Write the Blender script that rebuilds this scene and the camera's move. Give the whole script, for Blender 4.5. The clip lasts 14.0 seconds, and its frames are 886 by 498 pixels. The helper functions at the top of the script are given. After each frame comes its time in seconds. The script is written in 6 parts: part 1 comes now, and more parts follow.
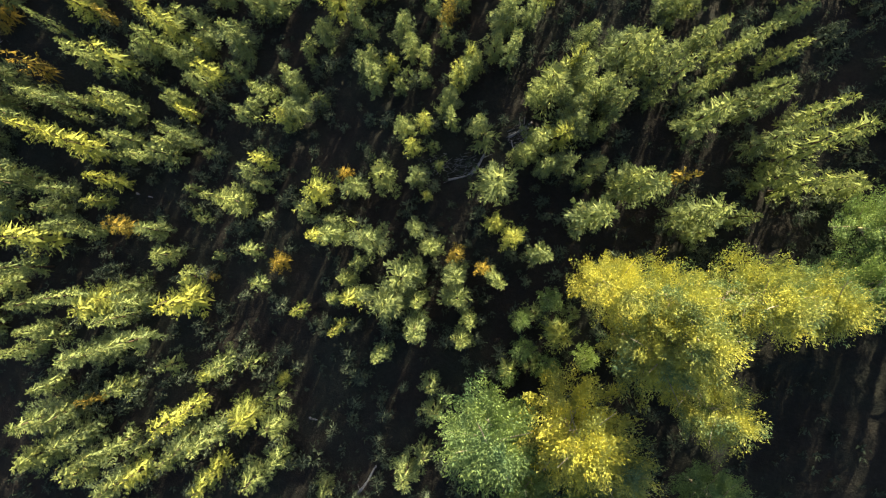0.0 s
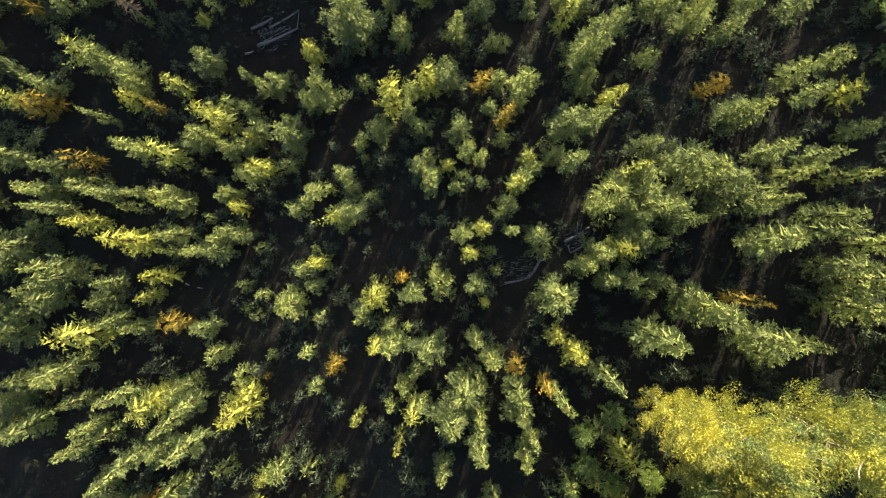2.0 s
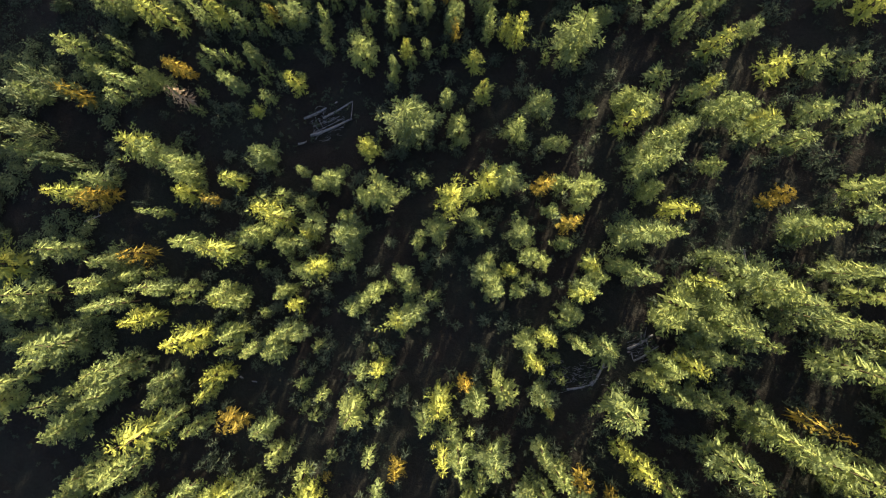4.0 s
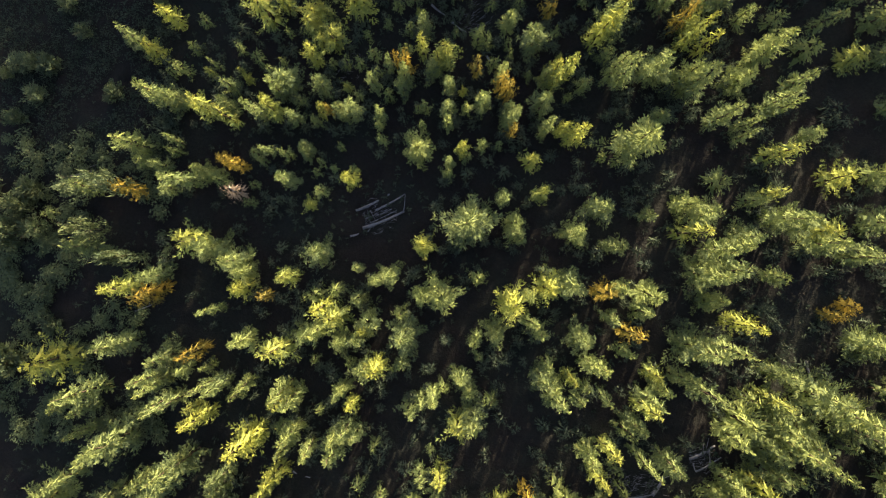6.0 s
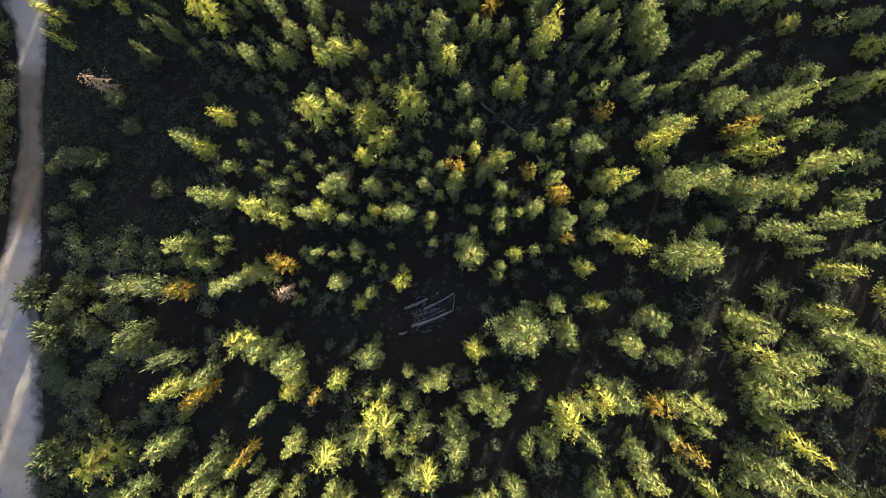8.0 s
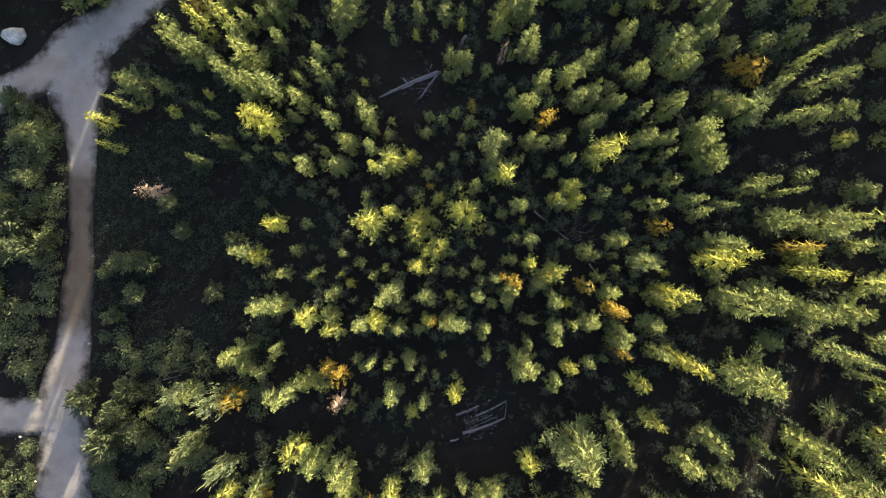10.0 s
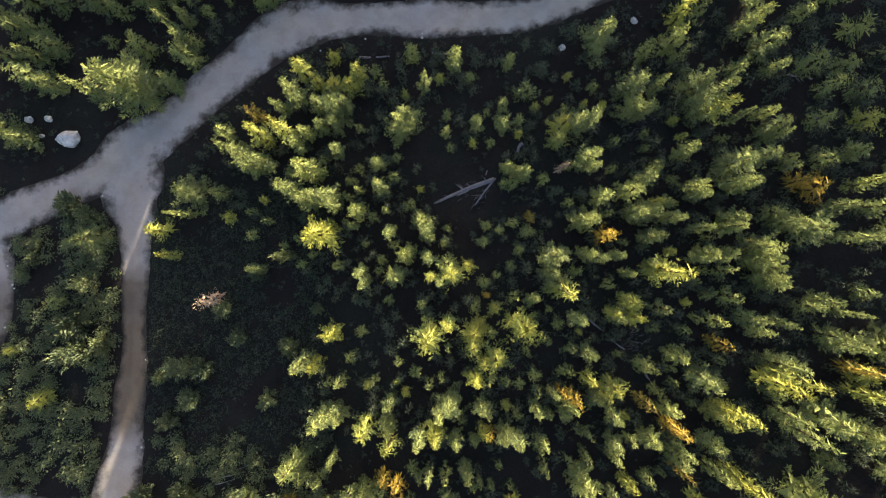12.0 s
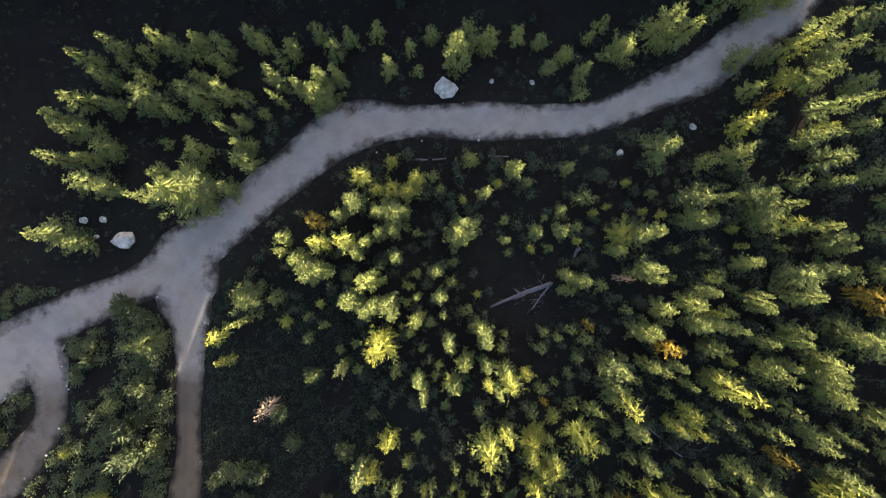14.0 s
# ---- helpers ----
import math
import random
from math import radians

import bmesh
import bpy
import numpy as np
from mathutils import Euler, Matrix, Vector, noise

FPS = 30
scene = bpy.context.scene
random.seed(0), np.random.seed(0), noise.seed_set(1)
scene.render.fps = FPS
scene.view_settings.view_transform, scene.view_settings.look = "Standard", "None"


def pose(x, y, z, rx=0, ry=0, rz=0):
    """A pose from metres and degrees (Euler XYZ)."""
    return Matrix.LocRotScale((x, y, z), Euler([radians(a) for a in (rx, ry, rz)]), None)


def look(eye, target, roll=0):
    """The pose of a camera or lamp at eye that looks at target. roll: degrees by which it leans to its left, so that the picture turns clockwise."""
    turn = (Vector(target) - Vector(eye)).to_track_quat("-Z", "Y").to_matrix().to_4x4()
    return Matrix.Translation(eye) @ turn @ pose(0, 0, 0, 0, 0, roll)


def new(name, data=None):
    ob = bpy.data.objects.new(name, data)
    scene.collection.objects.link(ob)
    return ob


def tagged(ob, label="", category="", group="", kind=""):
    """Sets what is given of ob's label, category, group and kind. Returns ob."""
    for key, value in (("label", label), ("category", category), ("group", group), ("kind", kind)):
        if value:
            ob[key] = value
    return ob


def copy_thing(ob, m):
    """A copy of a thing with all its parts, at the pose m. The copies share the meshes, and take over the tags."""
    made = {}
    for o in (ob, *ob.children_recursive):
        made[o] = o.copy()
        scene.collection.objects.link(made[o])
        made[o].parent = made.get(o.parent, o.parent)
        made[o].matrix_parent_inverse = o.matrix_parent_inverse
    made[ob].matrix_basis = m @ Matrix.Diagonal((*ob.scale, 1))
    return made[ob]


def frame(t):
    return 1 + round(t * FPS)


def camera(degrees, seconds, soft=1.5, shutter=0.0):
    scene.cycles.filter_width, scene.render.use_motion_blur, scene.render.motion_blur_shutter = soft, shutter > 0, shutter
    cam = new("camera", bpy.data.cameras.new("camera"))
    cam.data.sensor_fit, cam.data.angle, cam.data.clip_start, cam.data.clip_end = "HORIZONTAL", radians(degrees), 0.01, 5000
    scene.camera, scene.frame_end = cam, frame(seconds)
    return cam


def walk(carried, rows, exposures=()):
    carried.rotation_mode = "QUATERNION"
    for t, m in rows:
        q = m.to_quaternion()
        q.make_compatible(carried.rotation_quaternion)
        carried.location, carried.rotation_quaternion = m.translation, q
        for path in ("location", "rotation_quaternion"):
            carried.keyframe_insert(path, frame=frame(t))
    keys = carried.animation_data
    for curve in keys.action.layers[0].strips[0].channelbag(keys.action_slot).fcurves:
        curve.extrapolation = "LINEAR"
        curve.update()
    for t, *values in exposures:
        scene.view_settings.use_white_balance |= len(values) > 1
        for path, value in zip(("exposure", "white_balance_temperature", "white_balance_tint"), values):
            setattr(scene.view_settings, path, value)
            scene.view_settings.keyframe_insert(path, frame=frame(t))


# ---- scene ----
cam = camera(80.0, 14.0, soft=1.15)
EXPOSURE = 2.4
PATH = [
    (0.0, 0.000, 0.000, 52.000, 0.015, -0.110, -0.359),
    (0.5, -1.134, 2.248, 51.975, 0.015, -0.103, -0.360),
    (1.0, -2.307, 4.541, 51.965, -0.006, -0.103, -0.370),
    (1.5, -3.553, 6.834, 51.957, -0.006, -0.089, -0.371),
    (2.0, -4.842, 9.163, 51.940, -0.057, -0.073, -0.342),
    (2.5, -6.162, 11.457, 51.924, -0.044, -0.065, -0.323),
    (3.0, -7.485, 13.795, 51.902, -0.053, -0.043, -0.295),
    (5.5, -14.235, 25.563, 51.783, -0.039, -0.023, -0.178),
    (6.0, -15.489, 27.968, 51.763, -0.035, 0.001, -0.130),
    (6.5, -16.743, 30.374, 51.743, -0.002, -0.011, -0.079),
    (7.0, -17.963, 32.867, 51.718, -0.000, -0.000, -0.000),
    (7.5, -19.204, 35.420, 51.674, -0.009, 0.009, 0.029),
    (8.0, -20.467, 38.035, 51.644, -0.021, 0.020, 0.118),
    (10.5, -27.236, 51.642, 51.615, 0.040, -0.001, 0.410),
    (11.0, -28.669, 54.394, 51.596, 0.056, -0.004, 0.490),
    (11.5, -30.121, 57.111, 51.568, 0.081, -0.001, 0.550),
    (12.0, -31.597, 59.836, 51.536, 0.084, 0.002, 0.619),
    (12.5, -33.078, 62.567, 51.492, 0.059, 0.006, 0.689),
    (13.0, -34.569, 65.274, 51.448, 0.040, -0.004, 0.770),
    (13.5, -36.049, 67.982, 51.429, 0.011, -0.004, 0.780),
    (14.0, -37.590, 70.585, 51.401, 0.009, -0.009, 0.820),
]
walk(cam, [(t, pose(x, y, z, rx, ry, rz)) for t, x, y, z, rx, ry, rz in PATH],
     exposures=[(0.0, EXPOSURE - 0.02, 6120, 18), (5.0, EXPOSURE + 0.08, 6180, 23), (14.0, EXPOSURE + 0.35, 6240, 28)])


# ---- light ----
SUN_AZ, SUN_EL = 21.0, 6.0        # degrees east of the flight's "up", and over the horizon
world = bpy.data.worlds.new("sky")
scene.world = world
world.use_nodes = True
sky = world.node_tree.nodes.new("ShaderNodeTexSky")
sky.sky_type, sky.sun_disc = "NISHITA", False
sky.ozone_density, sky.dust_density = 0.58, 2.2
sky.sun_elevation, sky.sun_rotation = radians(SUN_EL), radians(SUN_AZ)
back = world.node_tree.nodes["Background"]
world.node_tree.links.new(sky.outputs["Color"], back.inputs["Color"])
back.inputs["Strength"].default_value = 0.08

lamp = bpy.data.lights.new("sun", "SUN")
lamp.energy, lamp.angle, lamp.color = 5.0, radians(0.6), (1.0, 0.88, 0.50)
sun = new("sun", lamp)
az, el = radians(SUN_AZ), radians(SUN_EL)
sun.matrix_world = look((150 * math.sin(az), 150 * math.cos(az), 150 * math.tan(el)), (0, 0, 0))


# ---- materials ----
def material(name, rough=0.8, spec=0.3):
    m = bpy.data.materials.new(name)
    m.use_nodes = True
    b = m.node_tree.nodes["Principled BSDF"]
    b.inputs["Roughness"].default_value = rough
    b.inputs["Specular IOR Level"].default_value = spec
    return m, m.node_tree.nodes, m.node_tree.links, b


def ramp(nodes, links, source, stops):
    r = nodes.new("ShaderNodeValToRGB")
    while len(r.color_ramp.elements) < len(stops):
        r.color_ramp.elements.new(0.5)
    for e, (p, c) in zip(r.color_ramp.elements, stops):
        e.position, e.color = p, (*c, 1)
    links.new(source, r.inputs["Fac"])
    return r.outputs["Color"]


def noise_tex(nodes, links, coords, scale, detail=4.0, rough=0.6):
    n = nodes.new("ShaderNodeTexNoise")
    n.inputs["Scale"].default_value, n.inputs["Detail"].default_value = scale, detail
    n.inputs["Roughness"].default_value = rough
    links.new(coords, n.inputs["Vector"])
    return n.outputs["Fac"]


def blend(nodes, links, fac, a, b, kind="MIX"):
    x = nodes.new("ShaderNodeMix")
    x.data_type, x.blend_type = "RGBA", kind
    for value, sock in ((fac, x.inputs[0]), (a, x.inputs[6]), (b, x.inputs[7])):
        if isinstance(value, (int, float)):
            sock.default_value = value
        elif isinstance(value, tuple):
            sock.default_value = (*value, 1)
        else:
            links.new(value, sock)
    return x.outputs[2]


def bump(nodes, links, b, height, strength, distance):
    n = nodes.new("ShaderNodeBump")
    n.inputs["Strength"].default_value, n.inputs["Distance"].default_value = strength, distance
    links.new(height, n.inputs["Height"])
    links.new(n.outputs["Normal"], b.inputs["Normal"])


def foliage(name, dull, mid, bright, through_light=0.35, rough=0.75, spread=0.5, patch_scale=0.9, patch_mix=0.3, heart=None, gloss=0.0):
    """Leaves and needles: a tone for each tree and a finer one for each spray, a set tone mixed in near the stem, and
    some light let through.
    """
    m, n, l, b = material(name, rough, gloss)
    info, geo = n.new("ShaderNodeObjectInfo"), n.new("ShaderNodeNewGeometry")
    coords = n.new("ShaderNodeTexCoord").outputs["Object"]
    tree = ramp(n, l, info.outputs["Random"], [(0.0, dull), (0.5, mid), (1.0, bright)])
    spray = ramp(n, l, geo.outputs["Random Per Island"], [(0.0, dull), (0.55, mid), (1.0, bright)])
    shift = n.new("ShaderNodeVectorMath")          # its own patches for each tree
    shift.operation = "MULTIPLY_ADD"
    l.new(info.outputs["Random"], shift.inputs[0])
    shift.inputs[1].default_value = (91.0, 57.0, 33.0)
    l.new(coords, shift.inputs[2])
    patch = ramp(n, l, noise_tex(n, l, shift.outputs[0], patch_scale, 3), [(0.38, dull), (0.62, bright)])
    col = blend(n, l, spread, tree, spray)
    col = blend(n, l, patch_mix, col, patch)
    if heart:
        flat, size = n.new("ShaderNodeVectorMath"), n.new("ShaderNodeVectorMath")
        flat.operation, size.operation = "MULTIPLY", "LENGTH"
        flat.inputs[1].default_value = (1, 1, 0)
        l.new(coords, flat.inputs[0])
        l.new(flat.outputs[0], size.inputs[0])
        inner = ramp(n, l, size.outputs["Value"], [(0.1, (0.4, 0.4, 0.4)), (0.95, (0, 0, 0))])
        col = blend(n, l, inner, col, heart)
    l.new(col, b.inputs["Base Color"])
    glow = n.new("ShaderNodeBsdfTranslucent")
    l.new(blend(n, l, 0.6, col, (0.92, 0.95, 0.55), "MULTIPLY"), glow.inputs["Color"])
    mix = n.new("ShaderNodeMixShader")
    mix.inputs[0].default_value = through_light
    l.new(b.outputs[0], mix.inputs[1])
    l.new(glow.outputs[0], mix.inputs[2])
    l.new(mix.outputs[0], n["Material Output"].inputs["Surface"])
    return m


SPRUCE = foliage("spruce needles", (0.058, 0.084, 0.062), (0.132, 0.178, 0.094), (0.262, 0.300, 0.092), 0.16,
                 spread=0.5, heart=(0.25, 0.29, 0.08))
LARCH = foliage("turning larch needles", (0.080, 0.124, 0.070), (0.185, 0.235, 0.086), (0.39, 0.40, 0.072), 0.17, spread=0.5, heart=(0.40, 0.39, 0.056))
AUTUMN = foliage("golden larch needles", (0.11, 0.12, 0.048), (0.23, 0.185, 0.044), (0.40, 0.27, 0.040), 0.2)
YELLOW = foliage("yellowing poplar leaves", (0.084, 0.140, 0.084), (0.205, 0.265, 0.100), (0.50, 0.47, 0.070), 0.22, 0.8, 0.12, 0.5, 0.66)
GREEN_POPLAR = foliage("green poplar leaves", (0.076, 0.135, 0.080), (0.140, 0.215, 0.100), (0.25, 0.33, 0.092), 0.24, 0.8, 0.25, 0.4, 0.55)
GREENLEAF = foliage("alder leaves", (0.045, 0.068, 0.050), (0.082, 0.115, 0.070), (0.17, 0.20, 0.09), 0.24, 0.6, gloss=0.1)
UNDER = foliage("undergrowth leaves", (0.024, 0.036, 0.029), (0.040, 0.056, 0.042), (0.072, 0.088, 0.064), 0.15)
# Darker copy of the spruce needles, with understory shade put into the colour.
UNDERSPRUCE = foliage("shade-darkened spruce needles", (0.034, 0.048, 0.042), (0.056, 0.076, 0.058), (0.095, 0.118, 0.078), 0.15)
DEAD = foliage("dead needles", (0.24, 0.17, 0.125), (0.35, 0.265, 0.20), (0.48, 0.385, 0.30), 0.2)


def bark_material(name, dark, light):
    m, n, l, b = material(name, 0.9, 0.1)
    coords = n.new("ShaderNodeTexCoord").outputs["Object"]
    f = noise_tex(n, l, coords, 6.0, 6)
    l.new(ramp(n, l, f, [(0.3, dark), (0.7, light)]), b.inputs["Base Color"])
    bump(n, l, b, f, 0.6, 0.03)
    return m


BARK = bark_material("brown bark", (0.035, 0.025, 0.018), (0.10, 0.075, 0.055))
PALE_BARK = bark_material("pale poplar bark", (0.14, 0.12, 0.095), (0.36, 0.33, 0.28))
WEATHERED = bark_material("weathered grey wood", (0.09, 0.09, 0.105), (0.25, 0.25, 0.285))


def floor_material():
    m, n, l, b = material("forest floor", 0.95, 0.1)
    coords = n.new("ShaderNodeTexCoord").outputs["Object"]
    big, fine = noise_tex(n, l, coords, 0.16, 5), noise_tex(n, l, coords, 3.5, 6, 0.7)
    # Soil and moss set darker than natural, so sun-reached ground still looks shaded.
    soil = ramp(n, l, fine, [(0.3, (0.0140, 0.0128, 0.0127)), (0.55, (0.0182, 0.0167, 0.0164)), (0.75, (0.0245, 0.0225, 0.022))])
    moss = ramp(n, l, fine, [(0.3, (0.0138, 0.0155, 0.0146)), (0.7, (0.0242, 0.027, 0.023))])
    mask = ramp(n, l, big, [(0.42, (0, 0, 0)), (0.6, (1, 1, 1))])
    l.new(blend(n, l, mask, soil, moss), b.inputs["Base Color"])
    bump(n, l, b, fine, 0.9, 0.12)
    return m


def gravel_material(name, dark, mid, pale):
    """Crushed stone with damp patches, breaking up into soil along the verges."""
    m, n, l, b = material(name, 0.95, 0.15)
    coords = n.new("ShaderNodeTexCoord").outputs["Object"]
    grit, wash, broad = noise_tex(n, l, coords, 9.0, 8, 0.75), noise_tex(n, l, coords, 0.55, 5, 0.65), noise_tex(n, l, coords, 0.13, 3)
    col = ramp(n, l, grit, [(0.3, dark), (0.55, mid), (0.8, pale)])
    damp = ramp(n, l, wash, [(0.38, (0.8, 0.78, 0.76)), (0.6, (1, 1, 1))])
    col = blend(n, l, 0.8, col, damp, "MULTIPLY")
    tint = ramp(n, l, broad, [(0.4, (0.86, 0.88, 0.92)), (0.65, (1.0, 0.94, 0.84))])
    col = blend(n, l, 0.8, col, tint, "MULTIPLY")
    worn = n.new("ShaderNodeAttribute")
    worn.attribute_name = "worn"
    streak = n.new("ShaderNodeMath")
    streak.operation = "MULTIPLY_ADD"
    l.new(wash, streak.inputs[0])
    streak.inputs[1].default_value = 0.8
    l.new(worn.outputs["Fac"], streak.inputs[2])
    earth = ramp(n, l, streak.outputs[0], [(0.55, (0, 0, 0)), (1.15, (1, 1, 1))])
    col = blend(n, l, earth, col, blend(n, l, 1.0, col, (0.46, 0.40, 0.33), "MULTIPLY"))
    edge = n.new("ShaderNodeAttribute")
    edge.attribute_name = "across"
    add = n.new("ShaderNodeMath")
    add.operation = "ADD"
    l.new(edge.outputs["Fac"], add.inputs[0])
    l.new(ramp(n, l, noise_tex(n, l, coords, 0.7, 6, 0.65), [(0.25, (0, 0, 0)), (0.75, (0.5, 0.5, 0.5))]), add.inputs[1])
    verge = ramp(n, l, add.outputs[0], [(0.68, (0, 0, 0)), (1.28, (1, 1, 1))])
    l.new(blend(n, l, verge, col, (0.045, 0.042, 0.038)), b.inputs["Base Color"])
    bump(n, l, b, grit, 0.5, 0.03)
    return m


def rock_material():
    m, n, l, b = material("pale boulder stone", 0.85, 0.2)
    coords = n.new("ShaderNodeTexCoord").outputs["Object"]
    f, g = noise_tex(n, l, coords, 2.2, 7, 0.7), noise_tex(n, l, coords, 0.9, 3)
    col = ramp(n, l, f, [(0.32, (0.3, 0.31, 0.315)), (0.5, (0.55, 0.565, 0.575)), (0.7, (0.72, 0.735, 0.745))])
    stain = ramp(n, l, g, [(0.4, (0.7, 0.74, 0.72)), (0.6, (1, 1, 1))])
    l.new(blend(n, l, 0.7, col, stain, "MULTIPLY"), b.inputs["Base Color"])
    bump(n, l, b, f, 0.6, 0.08)
    return m


FLOOR, STONE = floor_material(), rock_material()
GRAVEL = gravel_material("pale gravel", (0.33, 0.327, 0.322), (0.38, 0.376, 0.37), (0.44, 0.434, 0.424))


# ---- mesh helpers ----
def mesh_of(name, verts, faces, mat, smooth=False):
    me = bpy.data.meshes.new(name)
    me.from_pydata([tuple(map(float, v)) for v in verts], [], faces)
    me.materials.append(mat)
    if smooth:
        me.polygons.foreach_set("use_smooth", [True] * len(me.polygons))
    me.update()
    return me


def part(name, mesh, parent, label=""):
    ob = new(name, mesh)
    ob.parent = parent
    return tagged(ob, label) if label else ob


def soft_up(u, width):
    return width * np.logaddexp(0.0, u / width)


def ground_z(x, y):
    """Height of the land: a valley floor in the north-west from which a hillside climbs to the south-east."""
    x, y = 150.0 * np.tanh((np.asarray(x, float) + 25.0) / 150.0) - 25.0, 150.0 * np.tanh((np.asarray(y, float) - 40.0) / 150.0) + 40.0
    hill = 0.2176 * soft_up(0.6247 * x - 0.7808 * y + 32.3, 3.0)
    bank = 0.0648 * soft_up(0.9899 * x - 0.1415 * y + 41.9, 6.0)
    roll = 0.12 * np.sin(x * 0.43 + 1.3 * np.sin(y * 0.21)) * np.sin(y * 0.37 + x * 0.11)
    return -3.07 + 0.0119 * x - 0.0046 * y + hill + bank + roll


def tube(verts, faces, points, radii, sides=6):
    """A tapered round stem along points."""
    start = len(verts)
    for i, p in enumerate(points):
        a = Vector(points[max(i - 1, 0)])
        b = Vector(points[min(i + 1, len(points) - 1)])
        d = (b - a).normalized()
        s = d.cross(Vector((0.3, 0.9, 0.31))).normalized()
        t = d.cross(s)
        for k in range(sides):
            w = 2 * math.pi * k / sides
            verts.append(Vector(p) + radii[i] * (math.cos(w) * s + math.sin(w) * t))
    for i in range(len(points) - 1):
        for k in range(sides):
            a, b = start + i * sides + k, start + i * sides + (k + 1) % sides
            faces.append((a, b, b + sides, a + sides))
    faces.append(tuple(start + k for k in reversed(range(sides))))
    faces.append(tuple(start + (len(points) - 1) * sides + k for k in range(sides)))


def spike(verts, faces, p, d, side, length, width):
    """One needle spray: a narrow wedge from p along d."""
    i = len(verts)
    verts.extend((p - side * (width / 2), p + side * (width / 2), p + d * length))
    faces.append((i, i + 1, i + 2))


# ---- kinds of tree: crowns and trunks at natural size ----
def tuft(verts, faces, p, d, side, length, width, blunt):
    """One needle spray: a wedge from p along d, pointed at its end or broad there."""
    i = len(verts)
    if blunt:
        verts.extend((p, p + d * length + side * (width / 2), p + d * length * 0.92 - side * (width / 2)))
    else:
        verts.extend((p - side * (width / 2), p + side * (width / 2), p + d * length))
    faces.append((i, i + 1, i + 2))


def conifer_crown(seed, height, radius, whorls, per, lift, fullness, taper, mat, base=0.14, finger=0.155, grain=0.205, dense=9):
    """Tiers of boughs that swell and thin round the stem, each one fanned with short needle sprays from its middle to its end.
    finger: how broad a bough fans out for its length; grain: the length of a spray; dense: sprays at each step of a bough."""
    r = random.Random(seed)
    v, f = [], []
    up = Vector((0, 0, 1))
    p1, p2, p3 = (r.uniform(0, 6.28) for _ in range(3))
    whorls = round(0.72 * whorls)
    for i in range(whorls):
        k = (i + r.uniform(0, 0.7)) / whorls
        z = height * (base + (0.97 - base) * k)
        reach = radius * (1 - k) ** taper * (0.8 + 0.2 * min(1, 4 * k))
        n = max(3, round(0.68 * per * (1 - 0.4 * k)))
        turn = r.uniform(0, 6.28)
        for j in range(n):
            a = turn + 6.283 * (j + r.uniform(-0.35, 0.35)) / n
            swell = 1 + 0.17 * math.sin(2 * a + p1 + 3.1 * k) + 0.13 * math.sin(3 * a + p2 - 5.3 * k) + 0.08 * math.sin(9 * k + p3 + a)
            length = reach * r.uniform(0.5, 1.25) * swell + 0.12
            luck = r.random()
            if luck < 0.1:
                continue
            if luck > 0.9:
                length *= 1.25
            flat = Vector((math.cos(a), math.sin(a), 0))
            across = Vector((-math.sin(a), math.cos(a), 0))
            rise = lift + 0.55 * k + r.uniform(-0.15, 0.2)
            sag = 0.34 * (1 - k)
            tilt = r.uniform(-0.7, 0.7)
            hang = (flat * r.uniform(0.2, 0.8) + across * r.uniform(-0.5, 0.5) - up * 0.6).normalized()
            spike(v, f, Vector((0, 0, z)) + flat * (length * 0.3), hang, across, 1.5 * height / whorls, 0.3 * length + 0.05)
            steps = max(2, int(length / (grain * 0.85)))
            for s in range(steps):
                q = 0.22 + 0.78 * (s + r.random()) / steps
                p = Vector((0, 0, z)) + flat * (length * q) + up * (length * (rise * q - sag * math.sin(2.5 * q) + 0.16 * q * q))
                half = finger * length * math.sin(math.pi * (0.2 + 0.72 * q)) + 0.03
                for c in range(dense):
                    off = r.uniform(-1, 1)
                    w = (flat * r.uniform(0.35, 1.0) + across * (0.85 * off + r.uniform(-0.35, 0.35)) + up * r.uniform(-0.25, 0.6)).normalized()
                    lean = (up + across * (tilt + r.uniform(-0.35, 0.35)) + flat * r.uniform(-0.5, 0.2)).normalized()
                    place = p + across * (off * half) + up * (0.07 * r.uniform(-1, 1) - 0.25 * abs(off) * half)
                    size = grain * fullness * r.uniform(0.65, 1.3)
                    tuft(v, f, place, w, w.cross(lean).normalized(), size * 1.1, size * 0.3, r.random() < 0.4)
    for j in range(14):
        d = Vector((r.uniform(-0.5, 0.5), r.uniform(-0.5, 0.5), 1)).normalized()
        tuft(v, f, Vector((0, 0, height * r.uniform(0.93, 0.985))), d, d.cross(Vector((r.uniform(-1, 1), r.uniform(-1, 1), 0.2))).normalized(), grain * r.uniform(0.7, 1.15), grain * 0.28, j % 2)
    return mesh_of("crown", v, f, mat)


def conifer_trunk(seed, height, girth, mat):
    r = random.Random(seed)
    v, f = [], []
    pts = [(r.uniform(-0.03, 0.03) * i, r.uniform(-0.03, 0.03) * i, -0.4 + (height * 0.97 + 0.4) * i / 6) for i in range(7)]
    tube(v, f, pts, [girth * (1.35 if i == 0 else 1 - 0.15 * i) for i in range(7)], 7)
    return mesh_of("trunk", v, f, mat, True)


